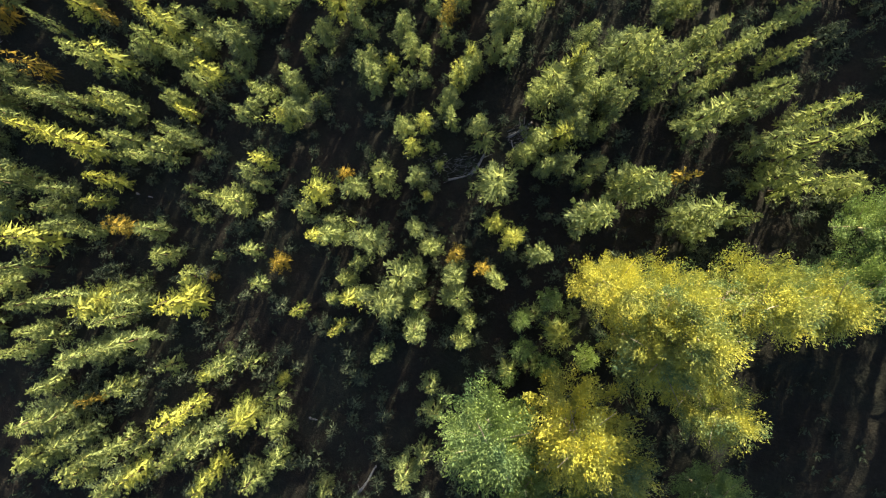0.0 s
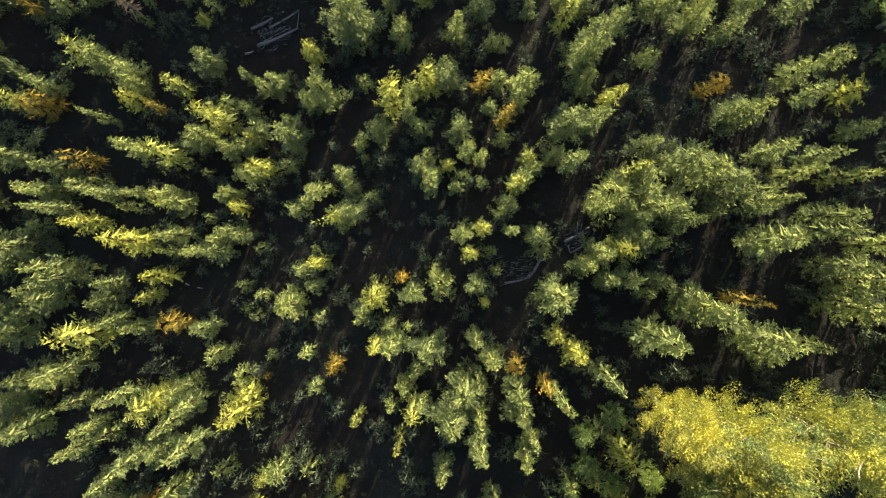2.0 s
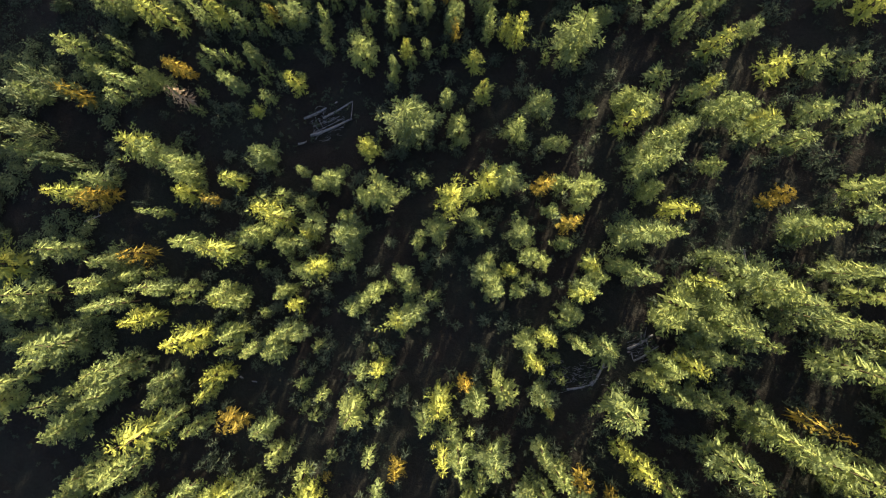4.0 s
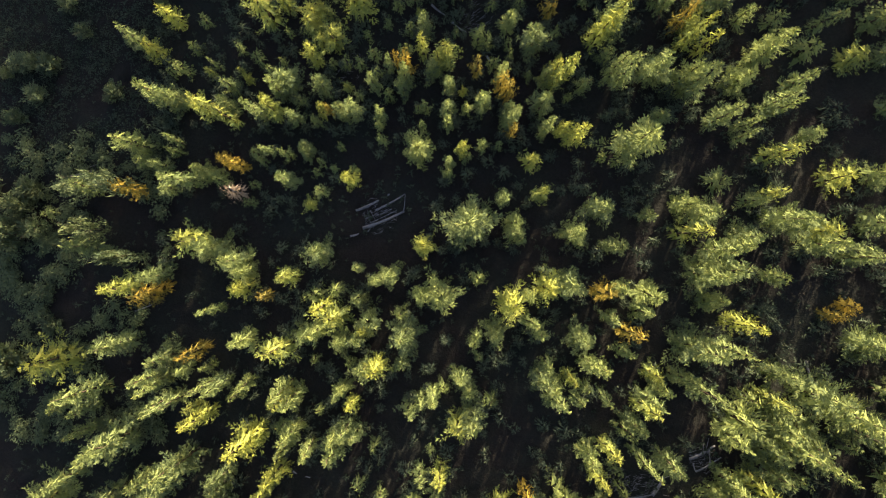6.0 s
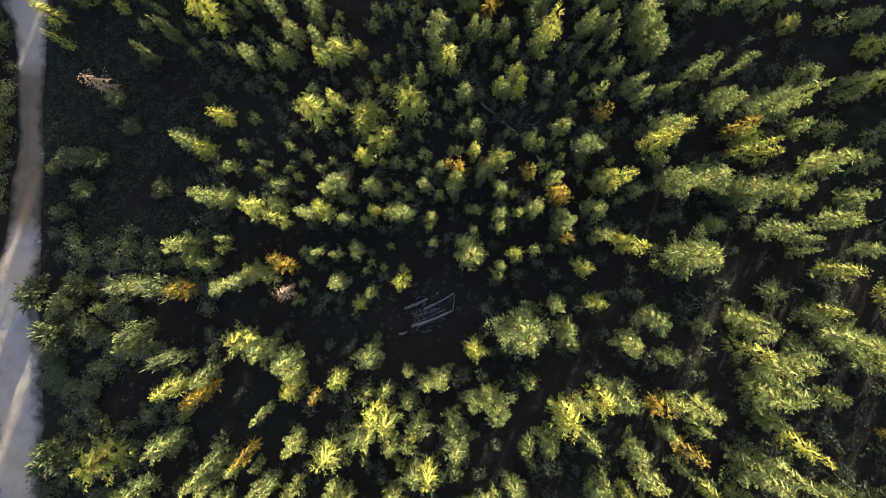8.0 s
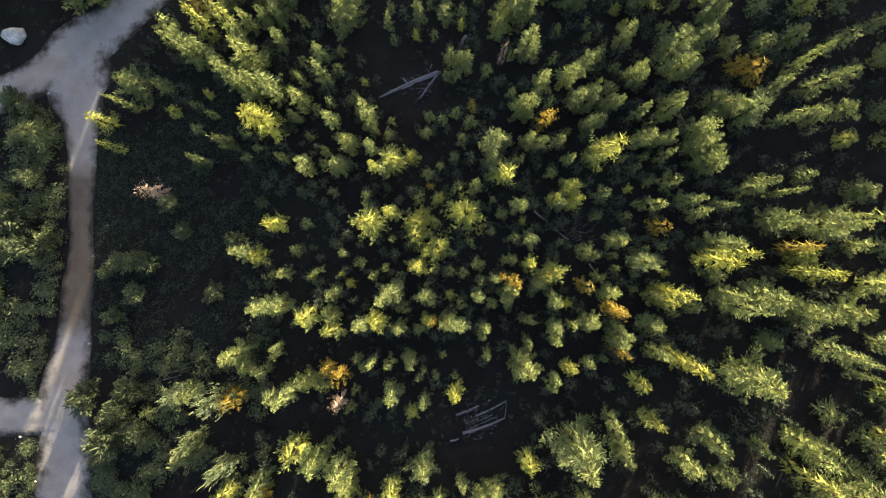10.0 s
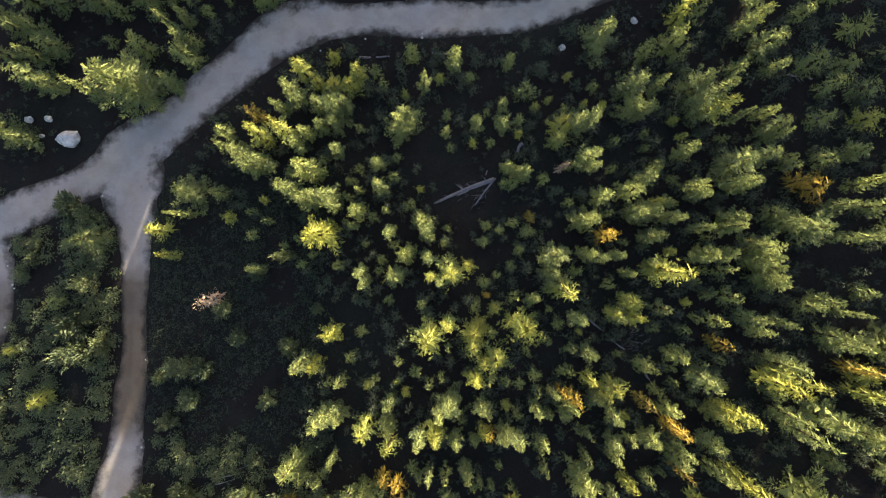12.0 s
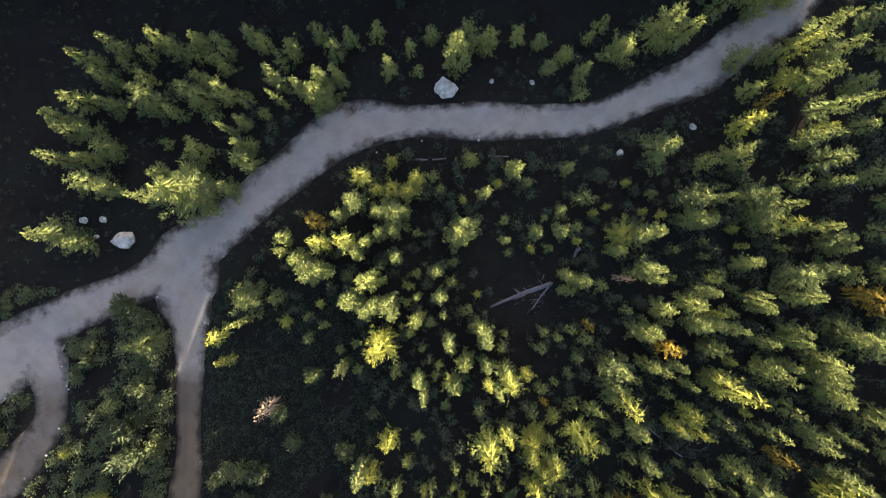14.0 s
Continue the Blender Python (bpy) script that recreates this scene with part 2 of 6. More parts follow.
def leafy_crown(seed, height, radius, base, lumps, leaves, size, mat, stretch=0.9):
    """Leaves in clumps hung round the ends of limbs, with gaps between the clumps."""
    r = random.Random(seed)
    v, f = [], []
    for i in range(lumps):
        k = (i + 0.5) / lumps
        z = base + (height - base) * k ** 0.9
        bulge = radius * math.sin(math.pi * min(1.0, 0.16 + 0.84 * k) ** 0.85) ** 0.7
        a = i * 2.4 + r.uniform(-0.5, 0.5)
        d = bulge * r.uniform(0.35, 1.0)
        c = Vector((d * math.cos(a), d * math.sin(a), z))
        blob = radius * r.uniform(0.2, 0.36) * (0.9 / stretch) ** 0.55
        out = Vector((math.cos(a), math.sin(a), 0.9)).normalized()
        for _ in range(leaves):
            n = Vector((r.gauss(0, 1), r.gauss(0, 1), r.gauss(0, 0.75)))
            n = n.normalized() * blob * r.random() ** 0.5
            n += out * (n.dot(out) * stretch)
            d2 = (Vector((r.gauss(0, 1), r.gauss(0, 1), r.gauss(0.1, 0.6))).normalized() + out * 1.1).normalized()
            s = d2.cross(Vector((r.uniform(-0.7, 0.7), r.uniform(-0.7, 0.7), 1))).normalized()
            q = size * r.uniform(0.6, 1.4)
            spike(v, f, c + n, d2, s, q * 2.0, q * 0.8)
    return mesh_of("crown", v, f, mat)


def leafy_trunk(seed, height, radius, base, limbs, girth, mat):
    """The stem, and a mesh for each limb that leaves it."""
    r = random.Random(seed)
    v, f = [], []
    top = height * 0.9
    bend = [Vector((r.uniform(-0.04, 0.04) * i, r.uniform(-0.04, 0.04) * i, -0.5 + (top + 0.5) * i / 7)) for i in range(8)]
    tube(v, f, bend, [girth * (1.4 if i == 0 else 1 - 0.12 * i) for i in range(8)], 8)
    stem = mesh_of("trunk", v, f, mat, True)
    boughs = []
    for i in range(limbs):
        v, f = [], []
        z = base * 0.8 + (top - base * 0.8) * i / limbs
        a, reach = i * 2.4 + r.uniform(-0.4, 0.4), radius * r.uniform(0.5, 0.95)
        p = Vector((0, 0, z))
        pts = [p + Vector((math.cos(a) * reach * q, math.sin(a) * reach * q, reach * (0.8 * q + 0.25 * q * q))) for q in (0, 0.3, 0.65, 1.0)]
        tube(v, f, pts, [girth * w for w in (0.4, 0.28, 0.16, 0.05)], 5)
        boughs.append(mesh_of("limb", v, f, mat, True))
    return stem, boughs


class Kind:
    """A kind of plant in several shapes. set_at() stands one of them on the ground, at its own height and width."""

    def __init__(self, name, category, group):
        self.name, self.category, self.group, self.shapes, self.made = name, category, group, [], {}

    def shape(self, height, width, trunk, crown):
        self.shapes.append((height, width, trunk, crown))
        return self

    def set_at(self, x, y, height, width, label, pick=None):
        r = random.Random(f"{self.name} {x} {y}")
        want = height / width
        order = sorted(range(len(self.shapes)), key=lambda i: abs(self.shapes[i][0] / self.shapes[i][1] - want))
        i = r.choice(order[:3]) if pick is None else pick
        h, w, trunk, crown = self.shapes[i]
        m = pose(x, y, float(ground_z(x, y)), r.gauss(0, 1.6), r.gauss(0, 1.6), r.uniform(0, 360))
        if i not in self.made:
            ob = new(self.name)
            if isinstance(trunk, tuple):
                stem = part("trunk", trunk[0], ob)
                for bough in trunk[1]:
                    part("limb", bough, stem)
            else:
                part("trunk", trunk, ob)
            part("crown", crown, ob)
            ob.empty_display_size = 0.3
            ob.matrix_basis = m
            self.made[i] = ob
        else:
            ob = copy_thing(self.made[i], m)
        sw = width / w
        ob.scale = (sw * r.uniform(0.93, 1.07), sw * r.uniform(0.93, 1.07), height / h)
        return tagged(ob, label, self.category, self.group)


spruce_kind = Kind("spruce_tree", "spruce tree", "spruces of the forest")
for i, (h, w, tiers, per, lift, full, taper) in enumerate((
        (6.0, 2.7, 16, 9, -0.05, 1.0, 0.75), (6.5, 2.4, 17, 8, -0.15, 1.0, 0.8), (5.5, 2.9, 14, 9, 0.05, 1.05, 0.62),
        (7.5, 3.6, 17, 10, -0.08, 1.1, 0.7), (5.0, 1.9, 14, 7, 0.05, 1.0, 0.85), (7.0, 3.0, 17, 9, -0.18, 1.05, 0.7),
        (5.8, 3.1, 14, 10, 0.1, 1.1, 0.6), (6.8, 2.5, 17, 8, 0.0, 1.0, 0.8), (6.2, 2.2, 16, 8, -0.1, 1.0, 0.7))):
    spruce_kind.shape(h, w, conifer_trunk(40 + i, h, 0.11, BARK), conifer_crown(10 + i, h, w / 2, tiers, per, lift, full, taper, SPRUCE))
tall_kind = Kind("tall_spruce", "spruce tree", "tall spruces of the forest")
tall_kind.shapes = [s for s in spruce_kind.shapes if s[0] >= 6.0]
young_kind = Kind("young_spruce", "young spruce", "young spruces of the forest")
for i, (h, w, tiers, per, lift, full, taper) in enumerate((
        (4.5, 2.2, 13, 8, 0.0, 0.95, 0.7), (4.2, 1.7, 12, 7, 0.1, 0.95, 0.8), (4.8, 2.5, 13, 9, -0.1, 1.0, 0.75), (4.0, 2.3, 11, 8, 0.15, 1.0, 0.6),
        (4.4, 1.9, 12, 8, 0.05, 0.95, 0.65), (4.0, 1.6, 11, 7, 0.0, 0.95, 0.75))):
    young_kind.shape(h, w, conifer_trunk(190 + i, h, 0.075, BARK), conifer_crown(180 + i, h, w / 2, tiers, per, lift, full, taper, SPRUCE, 0.1, 0.18, 0.19, 7))
small_kind = Kind("spruce_sapling", "spruce sapling", "small spruces under the canopy")
for i, (h, w, tiers, per, lift, full, taper) in enumerate((
        (2.6, 1.5, 9, 7, 0.05, 0.9, 0.7), (2.2, 1.1, 8, 6, 0.15, 0.9, 0.8), (3.0, 1.4, 10, 7, -0.05, 0.9, 0.75), (2.0, 1.6, 7, 7, 0.1, 0.9, 0.6), (2.8, 1.2, 10, 6, 0.1, 0.9, 0.7))):
    small_kind.shape(h, w, conifer_trunk(170 + i, h, 0.045, BARK), conifer_crown(160 + i, h, w / 2, tiers, per, lift, full, taper, SPRUCE, 0.06, 0.19, 0.18, 5))
larch_kind = Kind("larch_tree", "larch tree", "turning larches of the forest")
for i, (h, w, tiers, per, lift, full, taper) in enumerate((
        (6.0, 2.6, 15, 9, 0.15, 0.95, 0.7), (5.0, 2.6, 13, 9, 0.25, 0.95, 0.6), (7.0, 2.8, 17, 9, 0.05, 1.0, 0.75), (5.5, 2.0, 14, 8, 0.2, 0.95, 0.8), (5.6, 2.9, 13, 10, 0.2, 0.95, 0.62))):
    larch_kind.shape(h, w, conifer_trunk(70 + i, h, 0.10, BARK), conifer_crown(60 + i, h, w / 2, tiers, per, lift, full, taper, LARCH, 0.14, 0.11, 0.21, 5))
autumn_kind = Kind("golden_larch", "larch sapling", "golden larches among the conifers")
for i, (h, w, tiers, per, lift, full, taper) in enumerate(((4.5, 2.0, 11, 8, 0.25, 0.95, 0.65), (5.0, 2.4, 12, 8, 0.15, 0.95, 0.6), (4.0, 2.2, 10, 8, 0.3, 0.95, 0.7))):
    autumn_kind.shape(h, w, conifer_trunk(90 + i, h, 0.06, BARK), conifer_crown(80 + i, h, w / 2, tiers, per, lift, full, taper, AUTUMN, 0.14, 0.1, 0.17, 6))
bare_kind = Kind("bare_larch", "larch tree", "nearly bare larches")
bare_kind.shape(4.6, 3.0, conifer_trunk(98, 4.6, 0.07, BARK), conifer_crown(97, 4.6, 1.5, 9, 10, 0.25, 0.9, 0.55, LARCH, 0.3, 0.015, 0.16, 3))
poplar_kind = Kind("poplar_tree", "poplar tree", "yellowing poplars on the slope")
for i, (h, w, base) in enumerate(((12.0, 5.6, 4.0), (11.0, 5.0, 3.0), (10.0, 5.2, 2.5), (9.0, 5.0, 2.0))):
    poplar_kind.shape(h, w, leafy_trunk(110 + i, h, w / 2, base, 14, 0.19, PALE_BARK), leafy_crown(100 + i, h, w / 2, base, 118, 225, 0.078, YELLOW if i < 3 else GREEN_POPLAR, 2.0))
sucker_kind = Kind("young_poplar", "young poplar", "young poplars on the slope")
for i, (h, w, base) in enumerate(((3.2, 2.8, 0.5), (3.6, 3.0, 0.6), (3.2, 2.4, 0.4))):
    sucker_kind.shape(h, w, leafy_trunk(114 + i, h, w / 2, base, 9, 0.05, PALE_BARK), leafy_crown(106 + i, h, w / 2, base, 44, 70, 0.078, GREEN_POPLAR, 1.4))
shrub_kind = Kind("alder_shrub", "shrub", "shrubs along the track")
for i, (h, w, base) in enumerate(((2.2, 2.4, 0.3), (1.6, 2.0, 0.2), (2.8, 2.4, 0.4), (1.2, 1.6, 0.1))):
    shrub_kind.shape(h, w, leafy_trunk(130 + i, h, w / 2, base, 9, 0.04, BARK), leafy_crown(120 + i, h, w / 2, base, 26, 44, 0.13, GREENLEAF))
dead_kind = Kind("dead_spruce", "dead tree", "dead conifers")
dead_kind.shape(4.5, 2.2, conifer_trunk(150, 4.5, 0.09, WEATHERED), conifer_crown(151, 4.5, 1.1, 12, 8, 0.2, 0.8, 0.6, DEAD, 0.16, 0.08, 0.2, 2))


def size_word(height):
    return "tall" if height > 7.0 else "young" if height > 4.2 else "small"


def spruce(x, y, height, width):
    spruce_kind.set_at(x, y, height, width, f"{size_word(height)} green spruce with drooping boughs on the forest floor")


def tall_spruce(x, y, height, width):
    tall_kind.set_at(x, y, height, width, "tall slender green spruce rising over its neighbours")


def young_spruce(x, y, height, width):
    young_kind.set_at(x, y, height, width, "young green spruce with short boughs among other conifers")


def small_spruce(x, y, height, width):
    small_kind.set_at(x, y, height, width, "small bushy green spruce sapling on the forest floor")


def larch(x, y, height, width):
    larch_kind.set_at(x, y, height, width, f"{size_word(height)} yellow-green larch turning colour among dark spruces")


def sapling(x, y, height, width):
    autumn_kind.set_at(x, y, height, width, f"{size_word(height)} golden-orange larch in autumn colour between conifers")


def bare_larch(x, y, height, width):
    bare_kind.set_at(x, y, height, width, "thin larch with nearly bare spreading boughs and yellow needles")


def poplar(x, y, height, width, green=False):
    turn = random.Random(f"poplar {x}").randrange(3)
    poplar_kind.set_at(x, y, height, width, f"tall leafy poplar with {'still green' if green else 'yellowing'} crown on the slope", 3 if green else turn)


def young_poplar(x, y, height, width):
    sucker_kind.set_at(x, y, height, width, "bushy young green poplar in the shade of taller poplars")


def shrub(x, y, height, width):
    shrub_kind.set_at(x, y, height, width, f"{'tall' if height > 2 else 'low'} leafy green alder shrub beside the gravel track")


def dead_tree(x, y, height, width):
    dead_kind.set_at(x, y, height, width, "small dead conifer with bleached pinkish-brown needles")


# ---- the land ----
def spread(lo, hi, near_lo, near_hi, step):
    """Grid lines: close together over the near stretch, wider and wider outside."""
    mid = np.arange(near_lo, near_hi + 1e-6, step)
    out_n = int(24)
    q = np.linspace(0, 1, out_n + 1)[1:] ** 2.2
    return np.concatenate([(near_lo + (lo - near_lo) * q)[::-1], mid, near_hi + (hi - near_hi) * q])


def smooth_line(points, step=0.8):
    """A smooth line through plan points (x, y, half width)."""
    p = [np.array(q, float) for q in points]
    p = [2 * p[0] - p[1]] + p + [2 * p[-1] - p[-2]]
    out = []
    for i in range(1, len(p) - 2):
        n = max(2, int(np.hypot(*(p[i + 1] - p[i])[:2]) / step))
        for t in np.arange(n) / n:
            a, b, c, d = p[i - 1:i + 3]
            out.append(0.5 * (2 * b + (c - a) * t + (2 * a - 5 * b + 4 * c - d) * t * t + (3 * b - a - 3 * c + d) * t ** 3))
    return np.array(out + [p[-2]])


MAIN_ROAD = smooth_line([(-140, 18, 2.4), (-104, 45, 2.4), (-88.5, 54.8, 3.7), (-81, 60.3, 3.0), (-77, 62.9, 2.1), (-72.3, 65.3, 1.8), (-68, 67.4, 2.2),
                         (-64, 70.3, 2.6), (-60.2, 73, 2.2), (-57, 75.8, 2.2), (-53.5, 79, 2.3), (-50, 81.8, 2.5), (-46.5, 83.4, 2.4), (-42, 83.9, 1.8),
                         (-37, 84.0, 1.7), (-33, 84.1, 2.0), (-28, 83.8, 1.6), (-22.5, 84.6, 1.6), (-16.5, 86.6, 1.8), (-10.5, 89.8, 2.0), (-5, 94, 2.2), (2, 102, 2.2), (22, 130, 2.2)])
SIDE_TRACK = smooth_line([(-64.9, 69.2, 3.4), (-64.9, 67, 3.5), (-64.7, 65, 2.9), (-64.1, 62, 2.0), (-64.0, 59, 1.6), (-64.0, 54, 1.35), (-64.0, 48, 1.35), (-64.4, 44, 1.5),
                          (-65.0, 38, 2.0), (-65.6, 32, 2.6), (-65.6, 26, 2.7), (-65.4, 18, 2.7), (-65.6, 10, 2.5), (-67, -10, 2.4), (-72, -50, 2.4)])
SPUR = smooth_line([(-66, 31, 2.0), (-70, 30.8, 2.0), (-75, 31.4, 2.0), (-84, 33, 2.0), (-100, 36, 2.0)])
LOOP = smooth_line([(-80.5, 60.5, 2.4), (-79.2, 57.5, 2.2), (-78.6, 54.5, 1.9), (-78.9, 51.5, 1.9), (-80.8, 48.6, 1.9), (-83.4, 45.6, 2.0), (-87, 42.8, 2.0), (-96, 38, 2.0)])
WASH = smooth_line([(-89, 60.5, 2.8), (-86.5, 58.0, 3.0), (-84.6, 56.4, 2.2), (-83.8, 54.8, 1.2)])
TRACKS = (MAIN_ROAD, SIDE_TRACK, SPUR, LOOP, WASH)


def build_ground():
    xs, ys = spread(-2500, 2500, -100, 50, 0.75), spread(-2500, 2500, -45, 115, 0.75)
    gx, gy = np.meshgrid(xs, ys)
    z = ground_z(gx, gy)
    clear = np.full(gx.shape, 9.0)
    for t in TRACKS:
        for x, y, w in t[::2]:
            near = (abs(gx - x) < 9) & (abs(gy - y) < 9)
            clear[near] = np.minimum(clear[near], np.hypot(gx[near] - x, gy[near] - y) - w)
    rough = np.clip((clear - 1.2) / 2.0, 0, 1)
    z += rough * np.random.default_rng(8).normal(0, 0.13, gx.shape)
    z += rough * 0.12 * np.sin(gx * 1.3 + 2 * np.sin(gy * 0.6)) * np.sin(gy * 1.1 + 1.5 * np.sin(gx * 0.7))
    z += 0.05 * np.sin(gx * 2.1 + 2 * np.sin(gy * 0.9)) * np.sin(gy * 1.7 + 1.5 * np.sin(gx * 0.8))
    z -= 0.16 * np.clip(-clear / 0.5, 0, 1)          # the bed of the tracks
    nx = len(xs)
    verts = np.stack([gx, gy, z], -1).reshape(-1, 3)
    idx = (np.arange(len(ys) - 1)[:, None] * nx + np.arange(nx - 1)[None]).ravel()
    faces = np.stack([idx, idx + 1, idx + nx + 1, idx + nx], 1).tolist()
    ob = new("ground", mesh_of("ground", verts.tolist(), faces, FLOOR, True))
    return tagged(ob, "forest floor of soil, moss and litter, its colour darkened as shade", "ground", kind="structure")


build_ground()


def build_road(name, line, level, label, seed, bare=None):
    r = random.Random(seed)
    rows = []
    wob = [(r.uniform(0.25, 0.6), r.uniform(0, 6.28)) for _ in range(4)]
    n = len(line)
    for i, (x, y, w) in enumerate(line):
        a, b = line[max(i - 1, 0)], line[min(i + 1, n - 1)]
        d = (b - a)[:2]
        d = d / np.hypot(*d)
        left = np.array((-d[1], d[0]))
        lw = w + 0.16 * sum(math.sin(i * k + p) for k, p in wob[:2]) + r.uniform(-0.09, 0.09)
        rw = w + 0.16 * sum(math.sin(i * k + p) for k, p in wob[2:]) + r.uniform(-0.09, 0.09)
        for q, dz in ((-1.22, -0.16), (-1.0, 0.02), (-0.72, 0.07), (-0.45, 0.035), (-0.2, 0.075), (0.0, 0.085), (0.2, 0.075), (0.45, 0.035), (0.72, 0.07), (1.0, 0.02), (1.22, -0.16)):
            px, py = np.array((x, y)) + left * q * (lw if q > 0 else rw)
            rows.append((px, py, float(ground_z(px, py)) + dz + level + r.uniform(-0.008, 0.008)))
    faces = [(i * 11 + k, i * 11 + k + 1, i * 11 + k + 12, i * 11 + k + 11) for i in range(n - 1) for k in range(10)]
    me = mesh_of(name, rows, faces, GRAVEL, True)
    across = me.attributes.new("across", "FLOAT", "POINT")
    out = np.array([abs(k - 5) / 5 * (0.9 if k % 10 else 1.0) + 0.1 * (k in (0, 10)) for _ in range(n) for k in range(11)])
    flat = np.array(rows)[:, :2]
    for other in TRACKS:
        if other is not line:
            gap = np.hypot(flat[:, None, 0] - other[None, :, 0], flat[:, None, 1] - other[None, :, 1]) / other[None, :, 2]
            out = np.minimum(out, np.maximum(0.0, gap.min(1) * 0.72))
    across.data.foreach_set("value", out)
    if bare:
        worn = me.attributes.new("worn", "FLOAT", "POINT")
        worn.data.foreach_set("value", [bare(y) for _, y, _ in rows])
    return tagged(new(name, me), label, "road", kind="structure")


build_road("road", MAIN_ROAD, 0.02, "pale grey gravel forest road winding between the trees", 1)
build_road("road", SIDE_TRACK, 0.0, "narrow gravel side track worn to brown earth in places", 2,
           lambda y: max(0.0, min(1.0, (59 - y) / 5.0, (y - 38) / 5.0)))
build_road("road", SPUR, -0.006, "short gravel spur leaving the side track", 3)
build_road("road", LOOP, -0.02, "curved gravel turnout with muddy ruts beside the road", 4, lambda y: max(0.1, min(0.5, (58 - y) / 6.0)))
build_road("road", WASH, -0.03, "pale gravel washed out beside the road junction", 5, lambda y: 0.25)


def off_track(x, y):
    """Metres from the edge of the nearest track."""
    return min(float((np.hypot(t[:, 0] - x, t[:, 1] - y) - t[:, 2]).min()) for t in TRACKS)


# ---- the trees of the forest, from south to north ----
tall_spruce(41.7, -21.7, 9.5, 2.8)
tall_spruce(39.1, -21.1, 7.9, 3.2)
spruce(-28.2, -20.1, 5.5, 3.3)
tall_spruce(40.9, -19.9, 7.7, 3.0)
larch(-20.2, -19.5, 4.8, 2.6)
tall_spruce(44.6, -19.3, 8.0, 2.6)
spruce(-31.6, -19.1, 5.5, 3.3)
larch(-26.3, -19.1, 4.8, 3.2)
tall_spruce(39.2, -19.1, 9.1, 3.2)
tall_spruce(49.7, -19.1, 7.5, 3.2)
young_spruce(-9.6, -19.1, 4.2, 2.1)
young_spruce(-15.4, -18.6, 4.8, 3.0)
larch(-18.9, -18.1, 4.0, 2.2)
spruce(-35.7, -18.0, 6.3, 4.0)
young_spruce(-30.0, -17.7, 4.8, 2.9)
young_spruce(-23.1, -17.5, 4.8, 2.8)
spruce(-2.9, -17.2, 5.2, 2.8)
young_spruce(-13.5, -17.1, 4.0, 2.7)
young_spruce(-26.0, -17.0, 4.0, 2.0)
young_spruce(-28.2, -16.8, 4.0, 2.4)
tall_spruce(45.9, -16.8, 7.2, 2.7)
tall_spruce(43.0, -16.6, 7.6, 2.9)
tall_spruce(39.5, -16.6, 9.4, 3.4)
spruce(-31.9, -16.3, 6.3, 3.3)
spruce(-21.8, -15.9, 5.5, 3.2)
young_spruce(-1.6, -15.8, 4.2, 1.7)
tall_spruce(48.8, -15.7, 9.3, 2.7)
tall_spruce(41.5, -15.4, 9.5, 3.3)
tall_spruce(-36.1, -14.9, 7.0, 3.7)
tall_spruce(-19.0, -14.9, 8.2, 2.5)
larch(-23.5, -14.6, 5.5, 3.0)
young_spruce(-14.1, -14.6, 4.0, 2.9)
spruce(-33.8, -14.2, 6.3, 3.7)
larch(-16.0, -13.8, 5.8, 3.1)
tall_spruce(40.4, -13.7, 8.3, 3.3)
larch(-16.9, -13.6, 4.2, 2.8)
sapling(-31.4, -13.3, 4.8, 1.5)
larch(-21.1, -13.1, 6.6, 2.1)
tall_spruce(48.1, -13.0, 9.2, 2.7)
tall_spruce(51.5, -12.8, 8.4, 3.0)
young_spruce(-0.7, -12.7, 4.2, 2.7)
small_spruce(-14.0, -12.5, 3.2, 2.7)
young_spruce(-28.8, -12.2, 4.8, 2.8)
spruce(-36.0, -12.1, 5.5, 2.5)
tall_spruce(43.6, -11.4, 9.4, 2.6)
tall_spruce(40.1, -11.2, 9.4, 3.2)
larch(-13.8, -11.1, 1.8, 1.5)
larch(-20.5, -10.7, 3.2, 2.4)
young_spruce(-1.0, -10.6, 3.8, 2.1)
small_spruce(-24.3, -10.3, 3.2, 2.1)
tall_spruce(51.0, -10.3, 8.5, 2.7)
young_spruce(-18.8, -9.8, 4.4, 2.7)
small_spruce(-16.5, -9.8, 3.2, 2.3)
spruce(-32.4, -9.4, 6.3, 3.4)
tall_spruce(42.0, -9.2, 8.7, 3.2)
tall_spruce(-38.7, -9.2, 6.7, 2.5)
spruce(-30.3, -8.8, 5.5, 2.8)
tall_spruce(47.4, -8.6, 7.1, 3.1)
tall_spruce(-4.8, -8.3, 6.8, 1.6)
young_spruce(-36.2, -8.0, 4.8, 2.2)
tall_spruce(-27.2, -7.9, 8.7, 2.8)
tall_spruce(39.3, -7.7, 9.2, 2.7)
tall_spruce(44.3, -7.5, 8.1, 3.1)
tall_spruce(41.3, -7.4, 9.5, 2.7)
tall_spruce(-46.1, -7.4, 7.2, 3.6)
spruce(-37.7, -7.3, 5.5, 2.5)
spruce(-43.9, -7.1, 6.2, 3.6)
spruce(1.7, -7.0, 6.2, 2.0)
tall_spruce(-2.2, -6.3, 7.9, 2.6)
tall_spruce(48.9, -6.3, 9.1, 3.4)
larch(-8.4, -6.2, 7.0, 1.3)
tall_spruce(-28.7, -5.9, 8.1, 1.9)
tall_spruce(51.5, -5.9, 7.4, 3.2)
tall_spruce(40.5, -5.5, 9.6, 3.3)
larch(8.8, -6.3, 5.6, 3.2)
larch(-32.1, -5.2, 6.0, 3.9)
larch(-12.1, -5.0, 4.9, 1.5)
